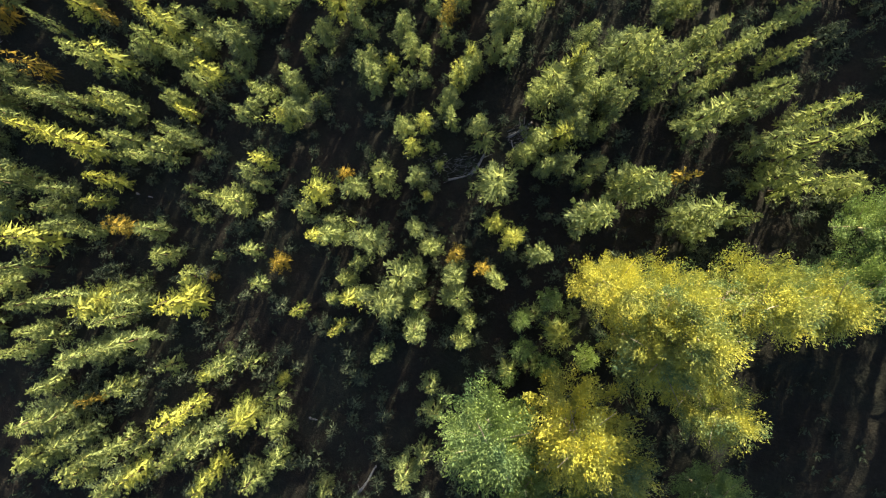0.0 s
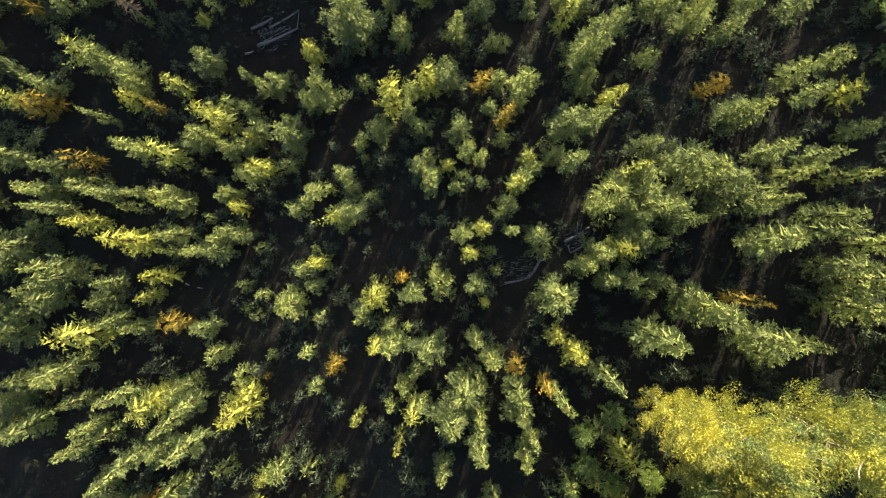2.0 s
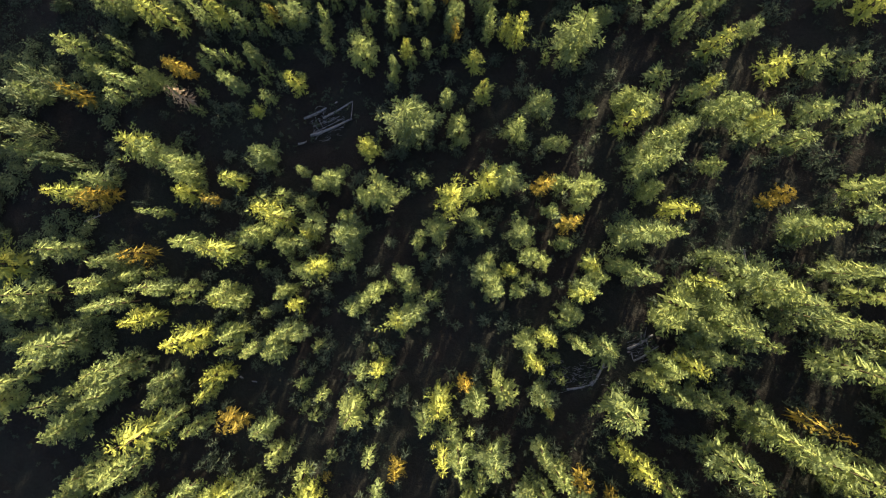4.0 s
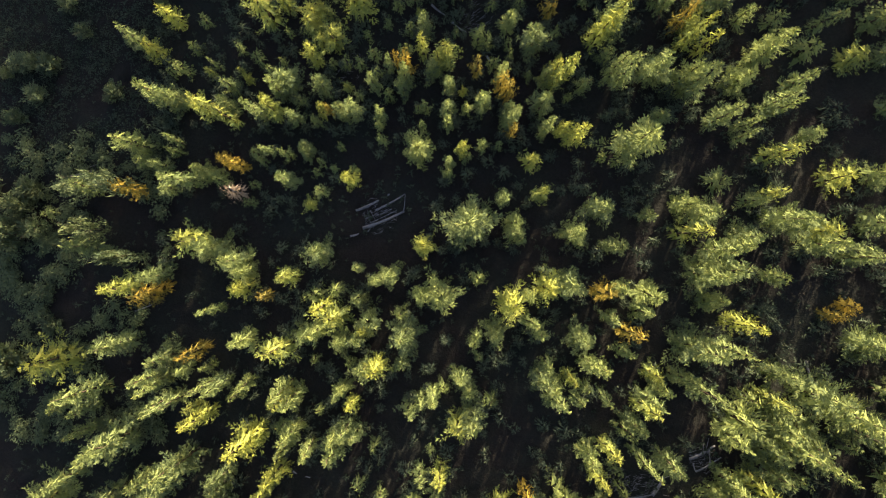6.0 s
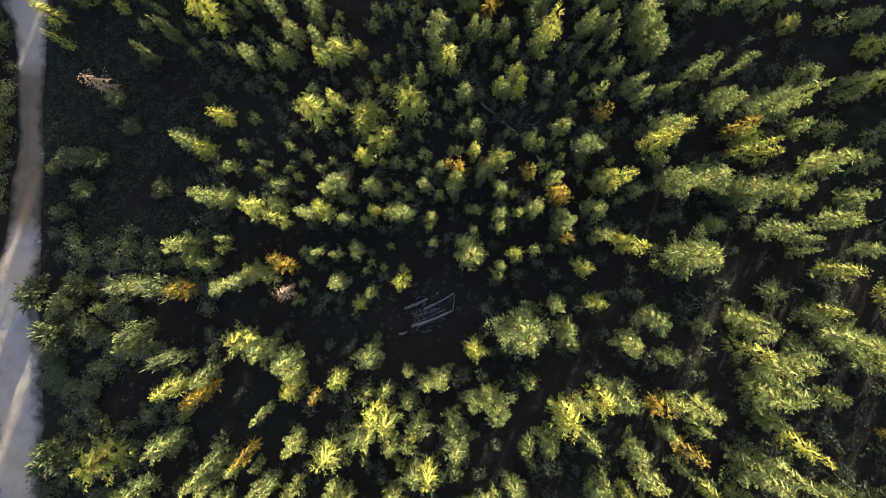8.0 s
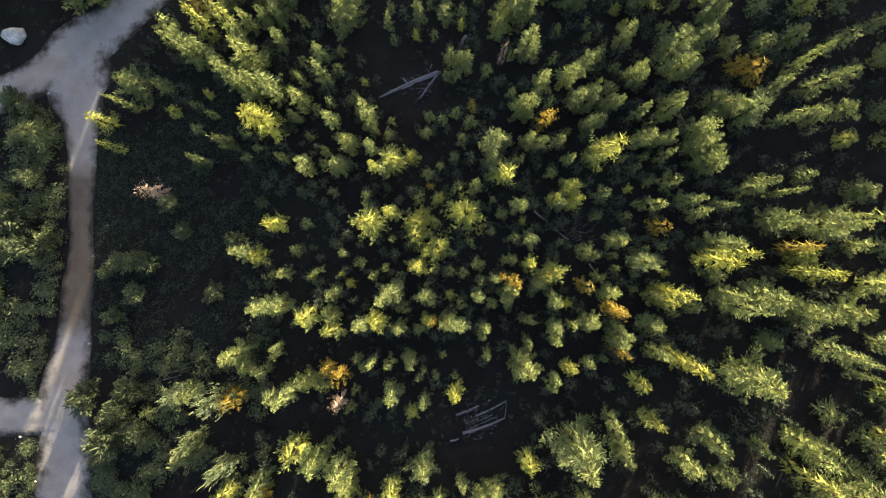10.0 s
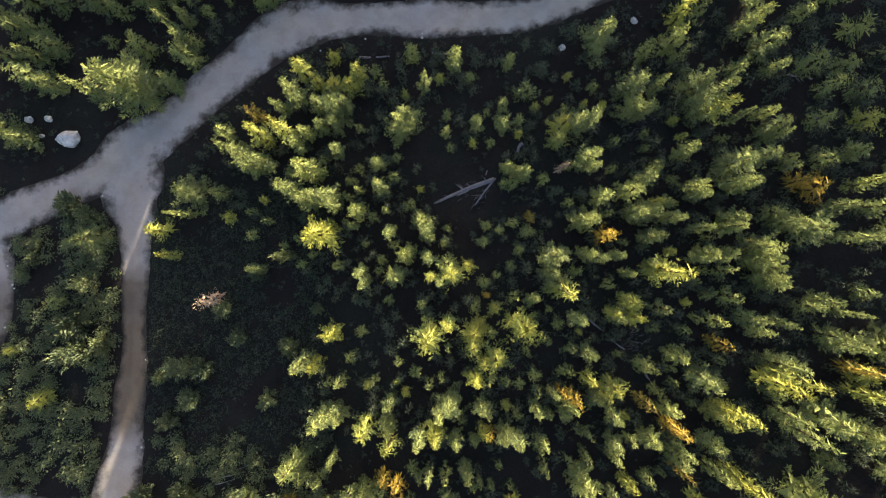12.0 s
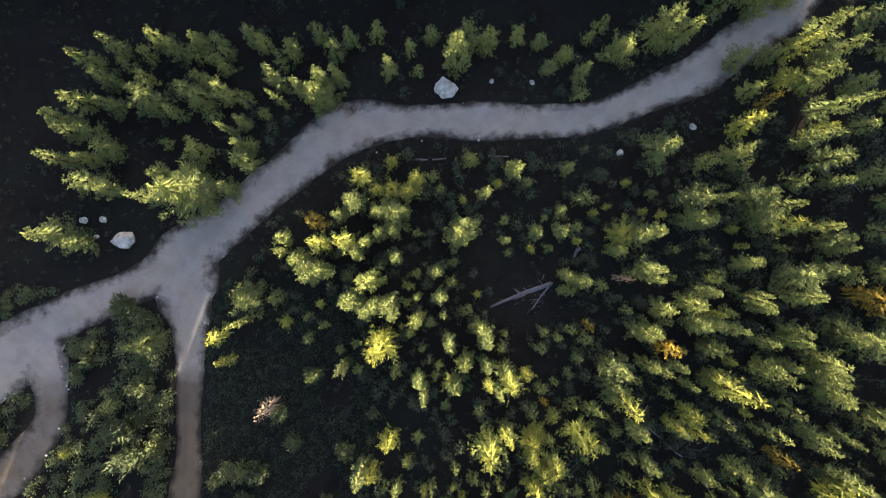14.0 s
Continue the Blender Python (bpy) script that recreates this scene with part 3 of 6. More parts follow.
spruce(-39.0, -5.0, 5.5, 2.2)
spruce(-45.7, -4.8, 6.2, 3.3)
spruce(-27.4, -4.6, 6.5, 2.5)
larch(-30.6, -4.4, 4.9, 4.1)
tall_spruce(-4.1, -4.3, 8.3, 4.5)
larch(-22.0, -4.3, 9.2, 3.1)
tall_spruce(-34.4, -4.2, 7.5, 2.5)
tall_spruce(46.9, -4.2, 7.2, 2.7)
larch(-22.9, -4.2, 4.0, 3.9)
larch(-7.2, -3.8, 7.6, 2.2)
spruce(1.3, -3.8, 6.0, 2.5)
young_spruce(-29.1, -3.6, 4.7, 3.0)
tall_spruce(38.9, -3.1, 8.3, 2.7)
spruce(-42.4, -3.1, 5.2, 3.0)
tall_spruce(-44.3, -3.0, 6.6, 3.1)
young_spruce(-16.1, -3.0, 3.8, 1.8)
tall_spruce(41.0, -2.7, 7.4, 3.2)
spruce(-3.1, -2.5, 6.4, 3.9)
sapling(-21.0, -2.4, 1.8, 1.0)
small_spruce(-23.2, -2.4, 3.0, 2.1)
tall_spruce(0.9, -2.1, 6.6, 2.6)
tall_spruce(4.0, -2.0, 7.9, 1.7)
spruce(-2.0, -1.8, 5.2, 2.2)
sapling(3.4, -1.5, 6.6, 1.5)
tall_spruce(-39.0, -1.5, 10.1, 2.2)
tall_spruce(51.0, -1.2, 8.4, 3.0)
sapling(-14.3, -1.0, 3.1, 2.2)
sapling(1.1, -0.6, 3.9, 1.7)
young_spruce(-25.8, -0.5, 4.1, 2.5)
tall_spruce(7.4, -0.2, 9.4, 2.1)
young_spruce(-16.9, -0.0, 4.7, 1.5)
spruce(-0.9, 0.2, 6.0, 2.1)
tall_spruce(39.1, 0.5, 9.6, 2.9)
tall_spruce(42.0, 0.7, 9.9, 2.7)
spruce(-6.1, 0.8, 6.3, 3.4)
spruce(-47.4, 0.9, 6.2, 3.8)
spruce(19.1, 1.0, 5.2, 2.1)
larch(-10.3, 1.1, 8.0, 1.8)
larch(5.7, 1.1, 6.3, 2.4)
larch(-38.2, 1.2, 8.7, 4.4)
tall_spruce(-9.0, 1.3, 8.1, 2.7)
tall_spruce(45.5, 1.5, 9.2, 2.9)
tall_spruce(48.9, 1.7, 8.3, 2.7)
spruce(-2.0, 1.8, 5.5, 2.1)
spruce(-26.6, 2.0, 5.2, 2.6)
spruce(-33.2, 2.0, 6.2, 2.1)
larch(4.3, 2.0, 4.0, 2.3)
sapling(-29.3, 2.2, 5.0, 1.6)
spruce(21.5, 2.2, 6.2, 2.0)
tall_spruce(18.3, 2.3, 8.6, 3.4)
sapling(-30.4, 2.4, 4.9, 2.1)
spruce(-35.9, 2.5, 6.5, 2.5)
tall_spruce(51.6, 2.5, 7.1, 2.8)
tall_spruce(11.2, 2.6, 9.6, 3.2)
tall_spruce(41.9, 2.9, 8.0, 3.1)
spruce(-45.9, 3.1, 5.2, 2.5)
tall_spruce(39.3, 3.1, 8.8, 3.3)
tall_spruce(-54.4, 3.4, 7.2, 4.1)
spruce(-48.5, 3.5, 6.2, 3.1)
young_spruce(-11.9, 3.4, 4.4, 2.6)
small_spruce(-23.3, 3.7, 2.4, 1.5)
tall_spruce(-18.1, 4.3, 7.7, 3.1)
young_spruce(29.6, 4.3, 4.0, 3.1)
spruce(-37.8, 4.3, 5.4, 2.7)
tall_spruce(25.5, 4.3, 9.2, 2.4)
spruce(-43.4, 4.3, 6.2, 3.4)
tall_spruce(47.8, 4.5, 9.8, 3.0)
larch(-1.2, 4.6, 3.1, 1.3)
tall_spruce(14.5, 4.6, 9.6, 3.2)
tall_spruce(13.8, 4.6, 9.6, 2.2)
young_spruce(41.1, 4.7, 3.3, 3.2)
tall_spruce(24.1, 4.9, 8.2, 2.1)
larch(-32.7, 4.9, 5.2, 2.2)
young_spruce(-21.4, 5.0, 4.0, 1.2)
sapling(17.5, 5.2, 7.3, 1.7)
spruce(50.8, 5.3, 4.8, 3.3)
larch(-10.5, 5.2, 6.2, 3.4)
spruce(-45.0, 5.3, 6.2, 2.5)
spruce(4.2, 5.3, 6.2, 3.9)
spruce(-7.4, 5.5, 6.2, 2.3)
tall_spruce(-52.3, 5.8, 7.2, 2.7)
spruce(-37.0, 5.8, 5.2, 2.5)
spruce(35.2, 5.8, 5.0, 2.9)
spruce(45.5, 6.1, 4.9, 2.4)
spruce(-1.9, 6.2, 5.0, 2.4)
tall_spruce(25.0, 6.4, 11.2, 2.5)
tall_spruce(-41.1, 6.5, 9.1, 3.0)
tall_spruce(39.7, 6.5, 9.8, 3.2)
young_spruce(-5.3, 6.4, 4.4, 3.2)
tall_spruce(41.7, 6.6, 9.1, 3.4)
larch(-31.4, 6.7, 7.0, 2.5)
sapling(-8.5, 6.8, 4.8, 1.6)
tall_spruce(-40.7, 7.5, 10.0, 3.0)
tall_spruce(23.8, 7.7, 8.2, 2.2)
spruce(-49.9, 7.7, 6.2, 2.9)
spruce(6.8, 7.8, 5.0, 2.3)
larch(-15.7, 7.9, 6.2, 2.1)
larch(48.6, 8.2, 3.7, 2.4)
young_spruce(40.2, 8.4, 4.6, 2.5)
larch(-2.6, 8.8, 5.9, 1.9)
small_spruce(31.4, 8.8, 2.8, 2.5)
spruce(7.9, 8.8, 5.3, 2.6)
spruce(-30.5, 9.0, 6.2, 1.4)
larch(9.4, 9.0, 5.7, 2.6)
tall_spruce(26.5, 9.1, 9.2, 2.5)
spruce(-25.7, 9.1, 6.2, 2.6)
spruce(-28.4, 9.2, 6.1, 1.5)
tall_spruce(-47.6, 9.2, 8.9, 4.1)
small_spruce(3.6, 9.5, 2.9, 2.9)
tall_spruce(19.6, 9.7, 8.4, 3.4)
tall_spruce(41.8, 9.7, 9.6, 2.8)
spruce(-51.7, 9.8, 5.2, 1.8)
young_spruce(34.0, 9.8, 3.8, 2.4)
larch(-33.8, 9.9, 9.6, 3.5)
spruce(10.5, 9.9, 5.5, 3.2)
young_spruce(44.6, 10.0, 3.7, 3.4)
tall_spruce(23.0, 10.2, 8.2, 2.2)
spruce(-25.9, 10.2, 5.4, 1.6)
spruce(-23.9, 10.4, 4.8, 2.1)
spruce(3.0, 10.5, 6.2, 2.1)
spruce(-3.0, 10.5, 6.2, 2.3)
tall_spruce(0.9, 10.6, 8.3, 1.4)
young_spruce(-31.3, 10.7, 3.7, 2.2)
tall_spruce(-29.7, 10.7, 7.0, 2.2)
spruce(-24.8, 10.8, 5.7, 2.6)
larch(-1.5, 10.8, 5.6, 2.1)
tall_spruce(40.3, 11.1, 7.6, 3.1)
tall_spruce(13.7, 11.2, 7.8, 1.7)
young_spruce(36.8, 11.3, 3.4, 2.2)
spruce(11.1, 11.4, 5.0, 3.3)
tall_spruce(51.2, 11.5, 7.9, 2.9)
tall_spruce(23.9, 11.6, 7.6, 2.7)
larch(-39.0, 11.8, 7.8, 2.6)
young_spruce(42.1, 11.8, 4.6, 3.3)
young_spruce(-45.5, 11.8, 3.7, 2.0)
larch(-14.0, 12.0, 5.4, 3.0)
larch(-40.5, 12.1, 4.2, 2.0)
spruce(-51.2, 12.2, 5.2, 2.2)
young_spruce(0.2, 12.2, 4.5, 1.6)
spruce(19.5, 12.3, 6.0, 1.9)
spruce(13.2, 12.4, 5.8, 3.4)
tall_spruce(12.1, 12.4, 8.3, 2.4)
spruce(-13.1, 12.6, 6.5, 2.9)
young_spruce(47.0, 12.6, 3.9, 2.5)
spruce(20.7, 12.7, 6.2, 1.9)
spruce(-53.4, 12.7, 5.2, 2.2)
young_spruce(-18.7, 12.9, 4.5, 1.9)
spruce(0.7, 13.0, 5.3, 1.9)
tall_spruce(39.3, 13.0, 8.4, 3.2)
tall_spruce(-41.8, 13.2, 9.3, 1.9)
tall_spruce(17.9, 13.2, 9.4, 1.7)
young_spruce(13.7, 13.2, 3.4, 3.4)
larch(-24.1, 13.2, 4.7, 1.8)
tall_spruce(-42.7, 13.3, 8.0, 1.9)
spruce(11.7, 13.4, 6.3, 2.2)
young_spruce(9.2, 13.7, 4.6, 4.5)
tall_spruce(41.4, 13.7, 9.0, 2.9)
tall_spruce(-30.1, 13.8, 7.2, 2.5)
larch(-30.9, 13.8, 7.4, 2.3)
small_spruce(35.1, 13.8, 2.9, 2.2)
tall_spruce(-50.1, 14.1, 9.0, 3.1)
spruce(-25.6, 14.1, 5.2, 1.5)
tall_spruce(17.1, 14.3, 8.0, 3.6)
tall_spruce(25.5, 14.4, 7.2, 1.6)
larch(1.6, 14.4, 6.7, 2.3)
tall_spruce(51.2, 14.5, 8.1, 3.2)
spruce(-16.4, 14.5, 6.4, 1.9)
tall_spruce(-30.9, 14.6, 8.1, 2.2)
spruce(-25.1, 14.6, 4.9, 1.7)
tall_spruce(-37.4, 14.7, 7.2, 1.8)
larch(43.0, 14.7, 3.6, 3.3)
tall_spruce(22.0, 14.7, 7.2, 1.9)
tall_spruce(-6.0, 14.9, 7.2, 2.2)
spruce(11.7, 14.9, 5.2, 2.6)
spruce(-34.7, 14.9, 6.0, 1.6)
spruce(-43.4, 15.0, 6.2, 2.2)
young_spruce(-1.3, 15.0, 4.6, 1.3)
tall_spruce(-38.2, 15.0, 8.0, 1.8)
young_spruce(-13.2, 15.0, 4.1, 2.6)
tall_spruce(-44.5, 15.1, 6.9, 2.2)
tall_spruce(15.9, 15.1, 8.2, 3.2)
tall_spruce(-43.8, 15.2, 8.4, 1.8)
small_spruce(10.3, 15.3, 3.2, 1.9)
tall_spruce(47.0, 15.3, 9.0, 3.2)
larch(11.3, 15.7, 6.0, 1.8)
young_spruce(39.9, 15.7, 3.5, 2.4)
spruce(23.9, 16.0, 6.5, 2.1)
tall_spruce(14.4, 16.0, 6.8, 4.0)
tall_spruce(5.7, 16.3, 8.2, 2.0)
tall_spruce(20.2, 16.3, 6.7, 2.0)
shrub(-60.7, 16.3, 2.8, 3.4)
young_spruce(-23.1, 16.4, 4.2, 2.9)
spruce(-6.7, 16.5, 6.0, 2.5)
spruce(21.3, 16.7, 5.7, 2.2)
larch(-4.3, 16.7, 4.9, 1.8)
larch(-21.8, 16.9, 6.2, 2.7)
tall_spruce(45.0, 16.9, 8.0, 3.2)
larch(2.7, 17.1, 3.6, 2.3)
larch(-54.1, 17.2, 6.7, 5.1)
tall_spruce(51.6, 17.2, 7.6, 2.9)
tall_spruce(-42.7, 17.4, 6.8, 3.1)
spruce(12.1, 17.7, 5.4, 2.3)
spruce(-2.6, 17.8, 5.7, 1.8)
sapling(-39.6, 18.1, 7.6, 2.0)
young_spruce(27.6, 18.2, 4.6, 2.5)
larch(-31.1, 18.3, 7.9, 3.7)
tall_spruce(47.6, 18.3, 7.4, 3.3)
young_spruce(37.4, 18.5, 3.3, 2.3)
tall_spruce(-47.8, 18.6, 6.9, 3.1)
tall_spruce(-35.1, 19.0, 7.3, 2.5)
small_spruce(19.1, 19.2, 3.0, 1.9)
tall_spruce(5.6, 19.4, 8.2, 3.7)
tall_spruce(7.7, 19.6, 7.7, 2.2)
tall_spruce(-18.8, 19.7, 7.1, 3.7)
spruce(-28.5, 19.8, 5.3, 2.8)
spruce(-3.3, 19.9, 5.3, 3.0)
larch(-23.2, 19.9, 4.0, 1.9)
spruce(19.9, 19.9, 5.9, 2.6)
young_spruce(42.2, 20.0, 3.6, 2.3)
tall_spruce(-27.7, 20.1, 7.3, 2.2)
spruce(19.0, 20.1, 5.0, 3.0)
small_spruce(19.0, 20.2, 2.6, 2.5)
shrub(-56.2, 20.3, 1.4, 2.3)
young_spruce(32.7, 20.4, 4.7, 2.2)
sapling(0.6, 20.6, 6.7, 2.0)
tall_spruce(46.1, 20.8, 7.4, 2.9)
young_spruce(-22.9, 21.0, 3.9, 3.3)
spruce(24.4, 21.2, 5.5, 2.1)
tall_spruce(-7.8, 21.3, 7.5, 1.8)
larch(27.4, 21.3, 3.8, 2.8)
larch(-25.8, 21.4, 6.9, 3.3)
larch(9.2, 21.9, 7.3, 2.2)
young_spruce(37.3, 22.0, 4.6, 2.9)
tall_spruce(40.2, 22.2, 9.4, 3.0)
tall_spruce(-37.9, 22.2, 8.0, 1.4)
sapling(17.1, 22.3, 3.3, 1.6)
larch(-27.2, 22.5, 7.3, 2.2)
tall_spruce(51.4, 22.6, 9.0, 2.7)
sapling(18.7, 23.0, 2.4, 1.7)
young_spruce(-23.9, 23.0, 3.9, 2.3)
larch(-9.5, 23.0, 7.4, 3.7)
spruce(23.7, 23.1, 5.2, 2.6)
sapling(-44.7, 23.4, 6.4, 2.6)
sapling(-33.1, 23.5, 4.9, 1.3)
tall_spruce(-15.8, 23.7, 8.8, 3.8)
shrub(-56.8, 23.7, 1.4, 2.2)
spruce(2.4, 23.9, 5.1, 3.0)
sapling(-1.3, 24.1, 5.9, 2.2)
sapling(-43.8, 24.1, 5.9, 2.2)
larch(-35.5, 24.2, 5.5, 2.8)
larch(-47.3, 24.4, 6.5, 2.9)
larch(-5.9, 24.4, 6.5, 3.4)
young_spruce(26.9, 24.5, 3.5, 2.7)
spruce(31.3, 24.6, 5.0, 2.4)
tall_spruce(48.8, 24.8, 8.3, 2.6)
tall_spruce(-4.2, 24.8, 6.8, 3.4)
spruce(-22.0, 24.9, 5.2, 1.6)
larch(36.1, 24.9, 3.2, 2.7)
tall_spruce(45.9, 25.1, 7.4, 2.9)
tall_spruce(41.8, 25.1, 8.1, 3.1)
larch(-30.6, 25.3, 6.2, 2.6)
young_spruce(13.1, 25.5, 3.4, 2.2)
tall_spruce(-44.0, 25.5, 6.8, 2.6)
spruce(-20.8, 25.5, 5.2, 2.7)
tall_spruce(7.1, 25.7, 7.3, 3.4)
spruce(-35.2, 25.8, 5.6, 2.7)
spruce(-23.8, 26.1, 4.9, 1.5)
tall_spruce(8.1, 26.1, 8.0, 2.9)
tall_spruce(-36.0, 26.8, 6.7, 3.3)
small_spruce(34.2, 27.0, 3.1, 2.2)
spruce(18.9, 27.1, 5.7, 2.0)
shrub(-47.4, 27.3, 5.8, 1.8)
tall_spruce(51.7, 27.5, 7.3, 3.1)
young_spruce(19.5, 27.6, 4.5, 2.2)
spruce(-27.7, 27.6, 5.6, 3.0)
spruce(8.1, 27.7, 6.5, 2.5)
spruce(-38.2, 28.0, 6.5, 3.2)
spruce(9.8, 28.1, 6.0, 2.4)
spruce(-51.0, 28.1, 6.4, 3.4)
young_spruce(-0.2, 28.2, 3.9, 1.8)
small_spruce(0.9, 28.2, 2.4, 2.0)
larch(-17.4, 28.3, 4.5, 2.8)
spruce(16.4, 28.3, 6.0, 2.7)
spruce(10.5, 28.9, 5.5, 2.8)
larch(-40.4, 29.0, 5.8, 3.9)
young_spruce(37.1, 29.0, 4.2, 2.2)
tall_spruce(47.3, 29.0, 8.7, 3.0)
young_spruce(24.6, 29.1, 4.1, 3.4)
spruce(-3.3, 29.2, 5.7, 2.7)
larch(5.8, 29.3, 7.4, 2.3)
larch(17.1, 29.3, 3.9, 3.7)
young_spruce(31.4, 29.6, 4.0, 3.2)
shrub(-59.4, 29.6, 4.3, 3.3)
tall_spruce(41.2, 29.8, 7.7, 2.7)
tall_spruce(43.9, 30.0, 7.8, 3.3)
spruce(15.1, 30.0, 5.4, 2.8)
shrub(-50.1, 30.0, 6.7, 1.8)
young_spruce(21.3, 30.1, 3.9, 3.3)
tall_spruce(-13.1, 30.1, 10.5, 4.4)
shrub(-57.2, 30.2, 2.7, 2.9)
young_spruce(-8.8, 30.5, 4.1, 2.7)
tall_spruce(13.5, 30.5, 7.2, 2.9)
spruce(7.2, 30.6, 6.2, 2.4)
tall_spruce(-12.9, 30.7, 8.1, 5.2)
young_spruce(3.3, 31.1, 4.1, 1.7)
young_spruce(28.2, 31.1, 3.5, 2.6)
young_spruce(8.0, 31.2, 4.3, 2.9)
small_spruce(-56.2, 31.8, 1.8, 1.8)
spruce(-1.2, 31.8, 6.6, 2.9)
spruce(6.2, 31.9, 5.3, 2.5)
young_spruce(12.1, 32.2, 4.2, 1.9)
larch(-28.9, 32.5, 2.5, 1.8)
shrub(-58.8, 32.5, 3.5, 2.8)
larch(13.2, 32.7, 5.3, 1.7)
spruce(-9.7, 32.8, 5.6, 2.0)
larch(-6.3, 33.0, 6.3, 2.2)
larch(35.7, 33.2, 3.1, 3.0)
shrub(-62.7, 33.4, 2.1, 3.4)
young_spruce(-27.6, 33.7, 4.0, 1.5)
dead_tree(-36.0, 33.7, 5.5, 2.3)
larch(18.5, 33.9, 4.2, 2.9)
shrub(-47.5, 34.1, 8.5, 2.3)
young_spruce(24.9, 34.1, 3.4, 2.9)
small_spruce(9.4, 34.1, 2.8, 2.7)
sapling(-46.6, 34.1, 6.8, 2.3)
shrub(-58.2, 34.1, 1.8, 2.8)
young_spruce(-43.0, 34.2, 4.2, 2.1)
young_spruce(21.4, 34.2, 4.3, 2.7)
shrub(-52.5, 34.3, 4.5, 2.8)
spruce(-51.1, 34.3, 5.7, 2.4)
young_spruce(29.8, 34.7, 3.6, 2.8)
tall_spruce(-30.8, 34.9, 6.7, 1.9)
tall_spruce(-40.8, 34.9, 8.5, 2.1)
larch(-24.5, 34.9, 5.4, 2.1)
spruce(-39.1, 35.7, 5.4, 2.4)
larch(33.5, 35.9, 3.0, 2.5)
larch(-7.2, 36.2, 5.2, 2.2)
larch(13.6, 36.2, 6.3, 2.9)
spruce(-14.9, 36.4, 4.9, 1.4)
sapling(-35.8, 36.5, 6.2, 1.6)
young_spruce(-27.8, 36.6, 3.6, 0.9)
sapling(-37.4, 36.9, 4.2, 1.9)
young_spruce(-31.1, 37.4, 4.8, 1.3)
spruce(-17.9, 37.5, 5.8, 3.2)
spruce(-29.1, 37.5, 4.9, 1.6)
larch(-13.6, 37.6, 5.4, 1.7)
tall_spruce(2.1, 37.6, 8.8, 4.5)
spruce(11.4, 37.9, 5.5, 1.4)
spruce(-32.8, 37.9, 5.8, 1.2)
young_spruce(-11.6, 38.0, 4.6, 1.3)
young_spruce(17.4, 38.1, 3.4, 2.4)
spruce(-29.1, 38.1, 4.9, 1.8)
spruce(-46.1, 38.4, 6.6, 3.2)
young_spruce(-18.5, 38.4, 4.7, 2.5)
larch(-3.5, 38.6, 8.2, 2.4)
young_spruce(-21.4, 38.7, 4.7, 1.1)
spruce(-42.5, 38.9, 5.1, 1.0)
spruce(11.5, 39.0, 5.6, 1.5)
larch(26.7, 39.2, 3.9, 3.3)
tall_spruce(-5.7, 39.2, 7.2, 1.5)
sapling(-9.0, 39.2, 6.0, 1.4)
larch(-4.2, 39.3, 6.7, 1.5)
larch(30.9, 39.6, 4.2, 3.1)
tall_spruce(9.6, 39.8, 7.1, 2.5)
young_spruce(-17.5, 39.9, 4.8, 1.1)
young_spruce(5.0, 40.3, 3.3, 2.5)
spruce(-14.9, 40.4, 5.5, 1.6)
spruce(-9.2, 40.4, 6.0, 1.8)
young_spruce(23.9, 40.4, 4.7, 2.5)
spruce(14.5, 40.4, 6.2, 1.5)
tall_spruce(13.7, 40.7, 6.9, 2.1)
spruce(-8.8, 40.9, 5.7, 1.5)
larch(-36.5, 40.9, 7.1, 2.1)
spruce(-30.2, 41.0, 5.4, 1.9)
spruce(-21.7, 41.2, 5.5, 1.4)
spruce(-24.1, 41.4, 6.3, 2.1)
tall_spruce(-33.5, 41.4, 7.4, 1.7)
larch(-32.1, 41.5, 6.8, 2.4)
spruce(-15.0, 41.5, 5.7, 1.9)
young_spruce(-13.2, 41.6, 4.2, 1.1)
spruce(-9.0, 41.6, 5.0, 1.5)
larch(-27.4, 41.7, 4.7, 1.6)
spruce(-25.3, 41.7, 5.1, 2.2)
spruce(-5.9, 41.8, 5.5, 2.3)
sapling(-26.7, 41.8, 4.5, 1.2)
young_spruce(-17.3, 41.9, 4.1, 1.2)
spruce(-11.7, 42.1, 5.5, 2.2)
spruce(-36.7, 42.1, 5.3, 1.6)
larch(-32.3, 42.1, 6.7, 1.8)
larch(-39.2, 42.2, 6.5, 2.9)
young_spruce(30.7, 42.5, 3.6, 2.4)
spruce(16.2, 42.7, 5.6, 2.3)
young_spruce(27.6, 42.9, 4.5, 2.3)
small_spruce(-29.6, 43.0, 2.6, 1.4)
sapling(-9.3, 43.0, 6.0, 2.0)
tall_spruce(7.5, 43.0, 7.4, 2.7)
tall_spruce(-43.4, 43.1, 8.1, 2.3)
spruce(-41.9, 43.1, 5.4, 2.0)
spruce(-42.8, 43.2, 5.1, 2.7)
spruce(11.5, 43.3, 4.9, 3.0)
small_spruce(-23.9, 43.4, 2.1, 1.3)
small_spruce(-20.9, 43.5, 2.8, 1.5)
larch(-13.5, 43.6, 2.0, 1.2)
sapling(-9.9, 43.6, 7.5, 1.7)
spruce(-14.8, 43.7, 5.1, 1.7)
tall_spruce(1.3, 43.7, 9.8, 2.2)
tall_spruce(-31.8, 43.8, 6.8, 1.6)
tall_spruce(6.7, 43.8, 7.1, 2.4)
young_spruce(-2.1, 43.8, 4.5, 1.7)
young_spruce(-27.0, 44.0, 4.7, 1.6)
larch(-4.7, 44.1, 5.9, 2.0)
larch(-72.5, 44.2, 3.4, 2.8)
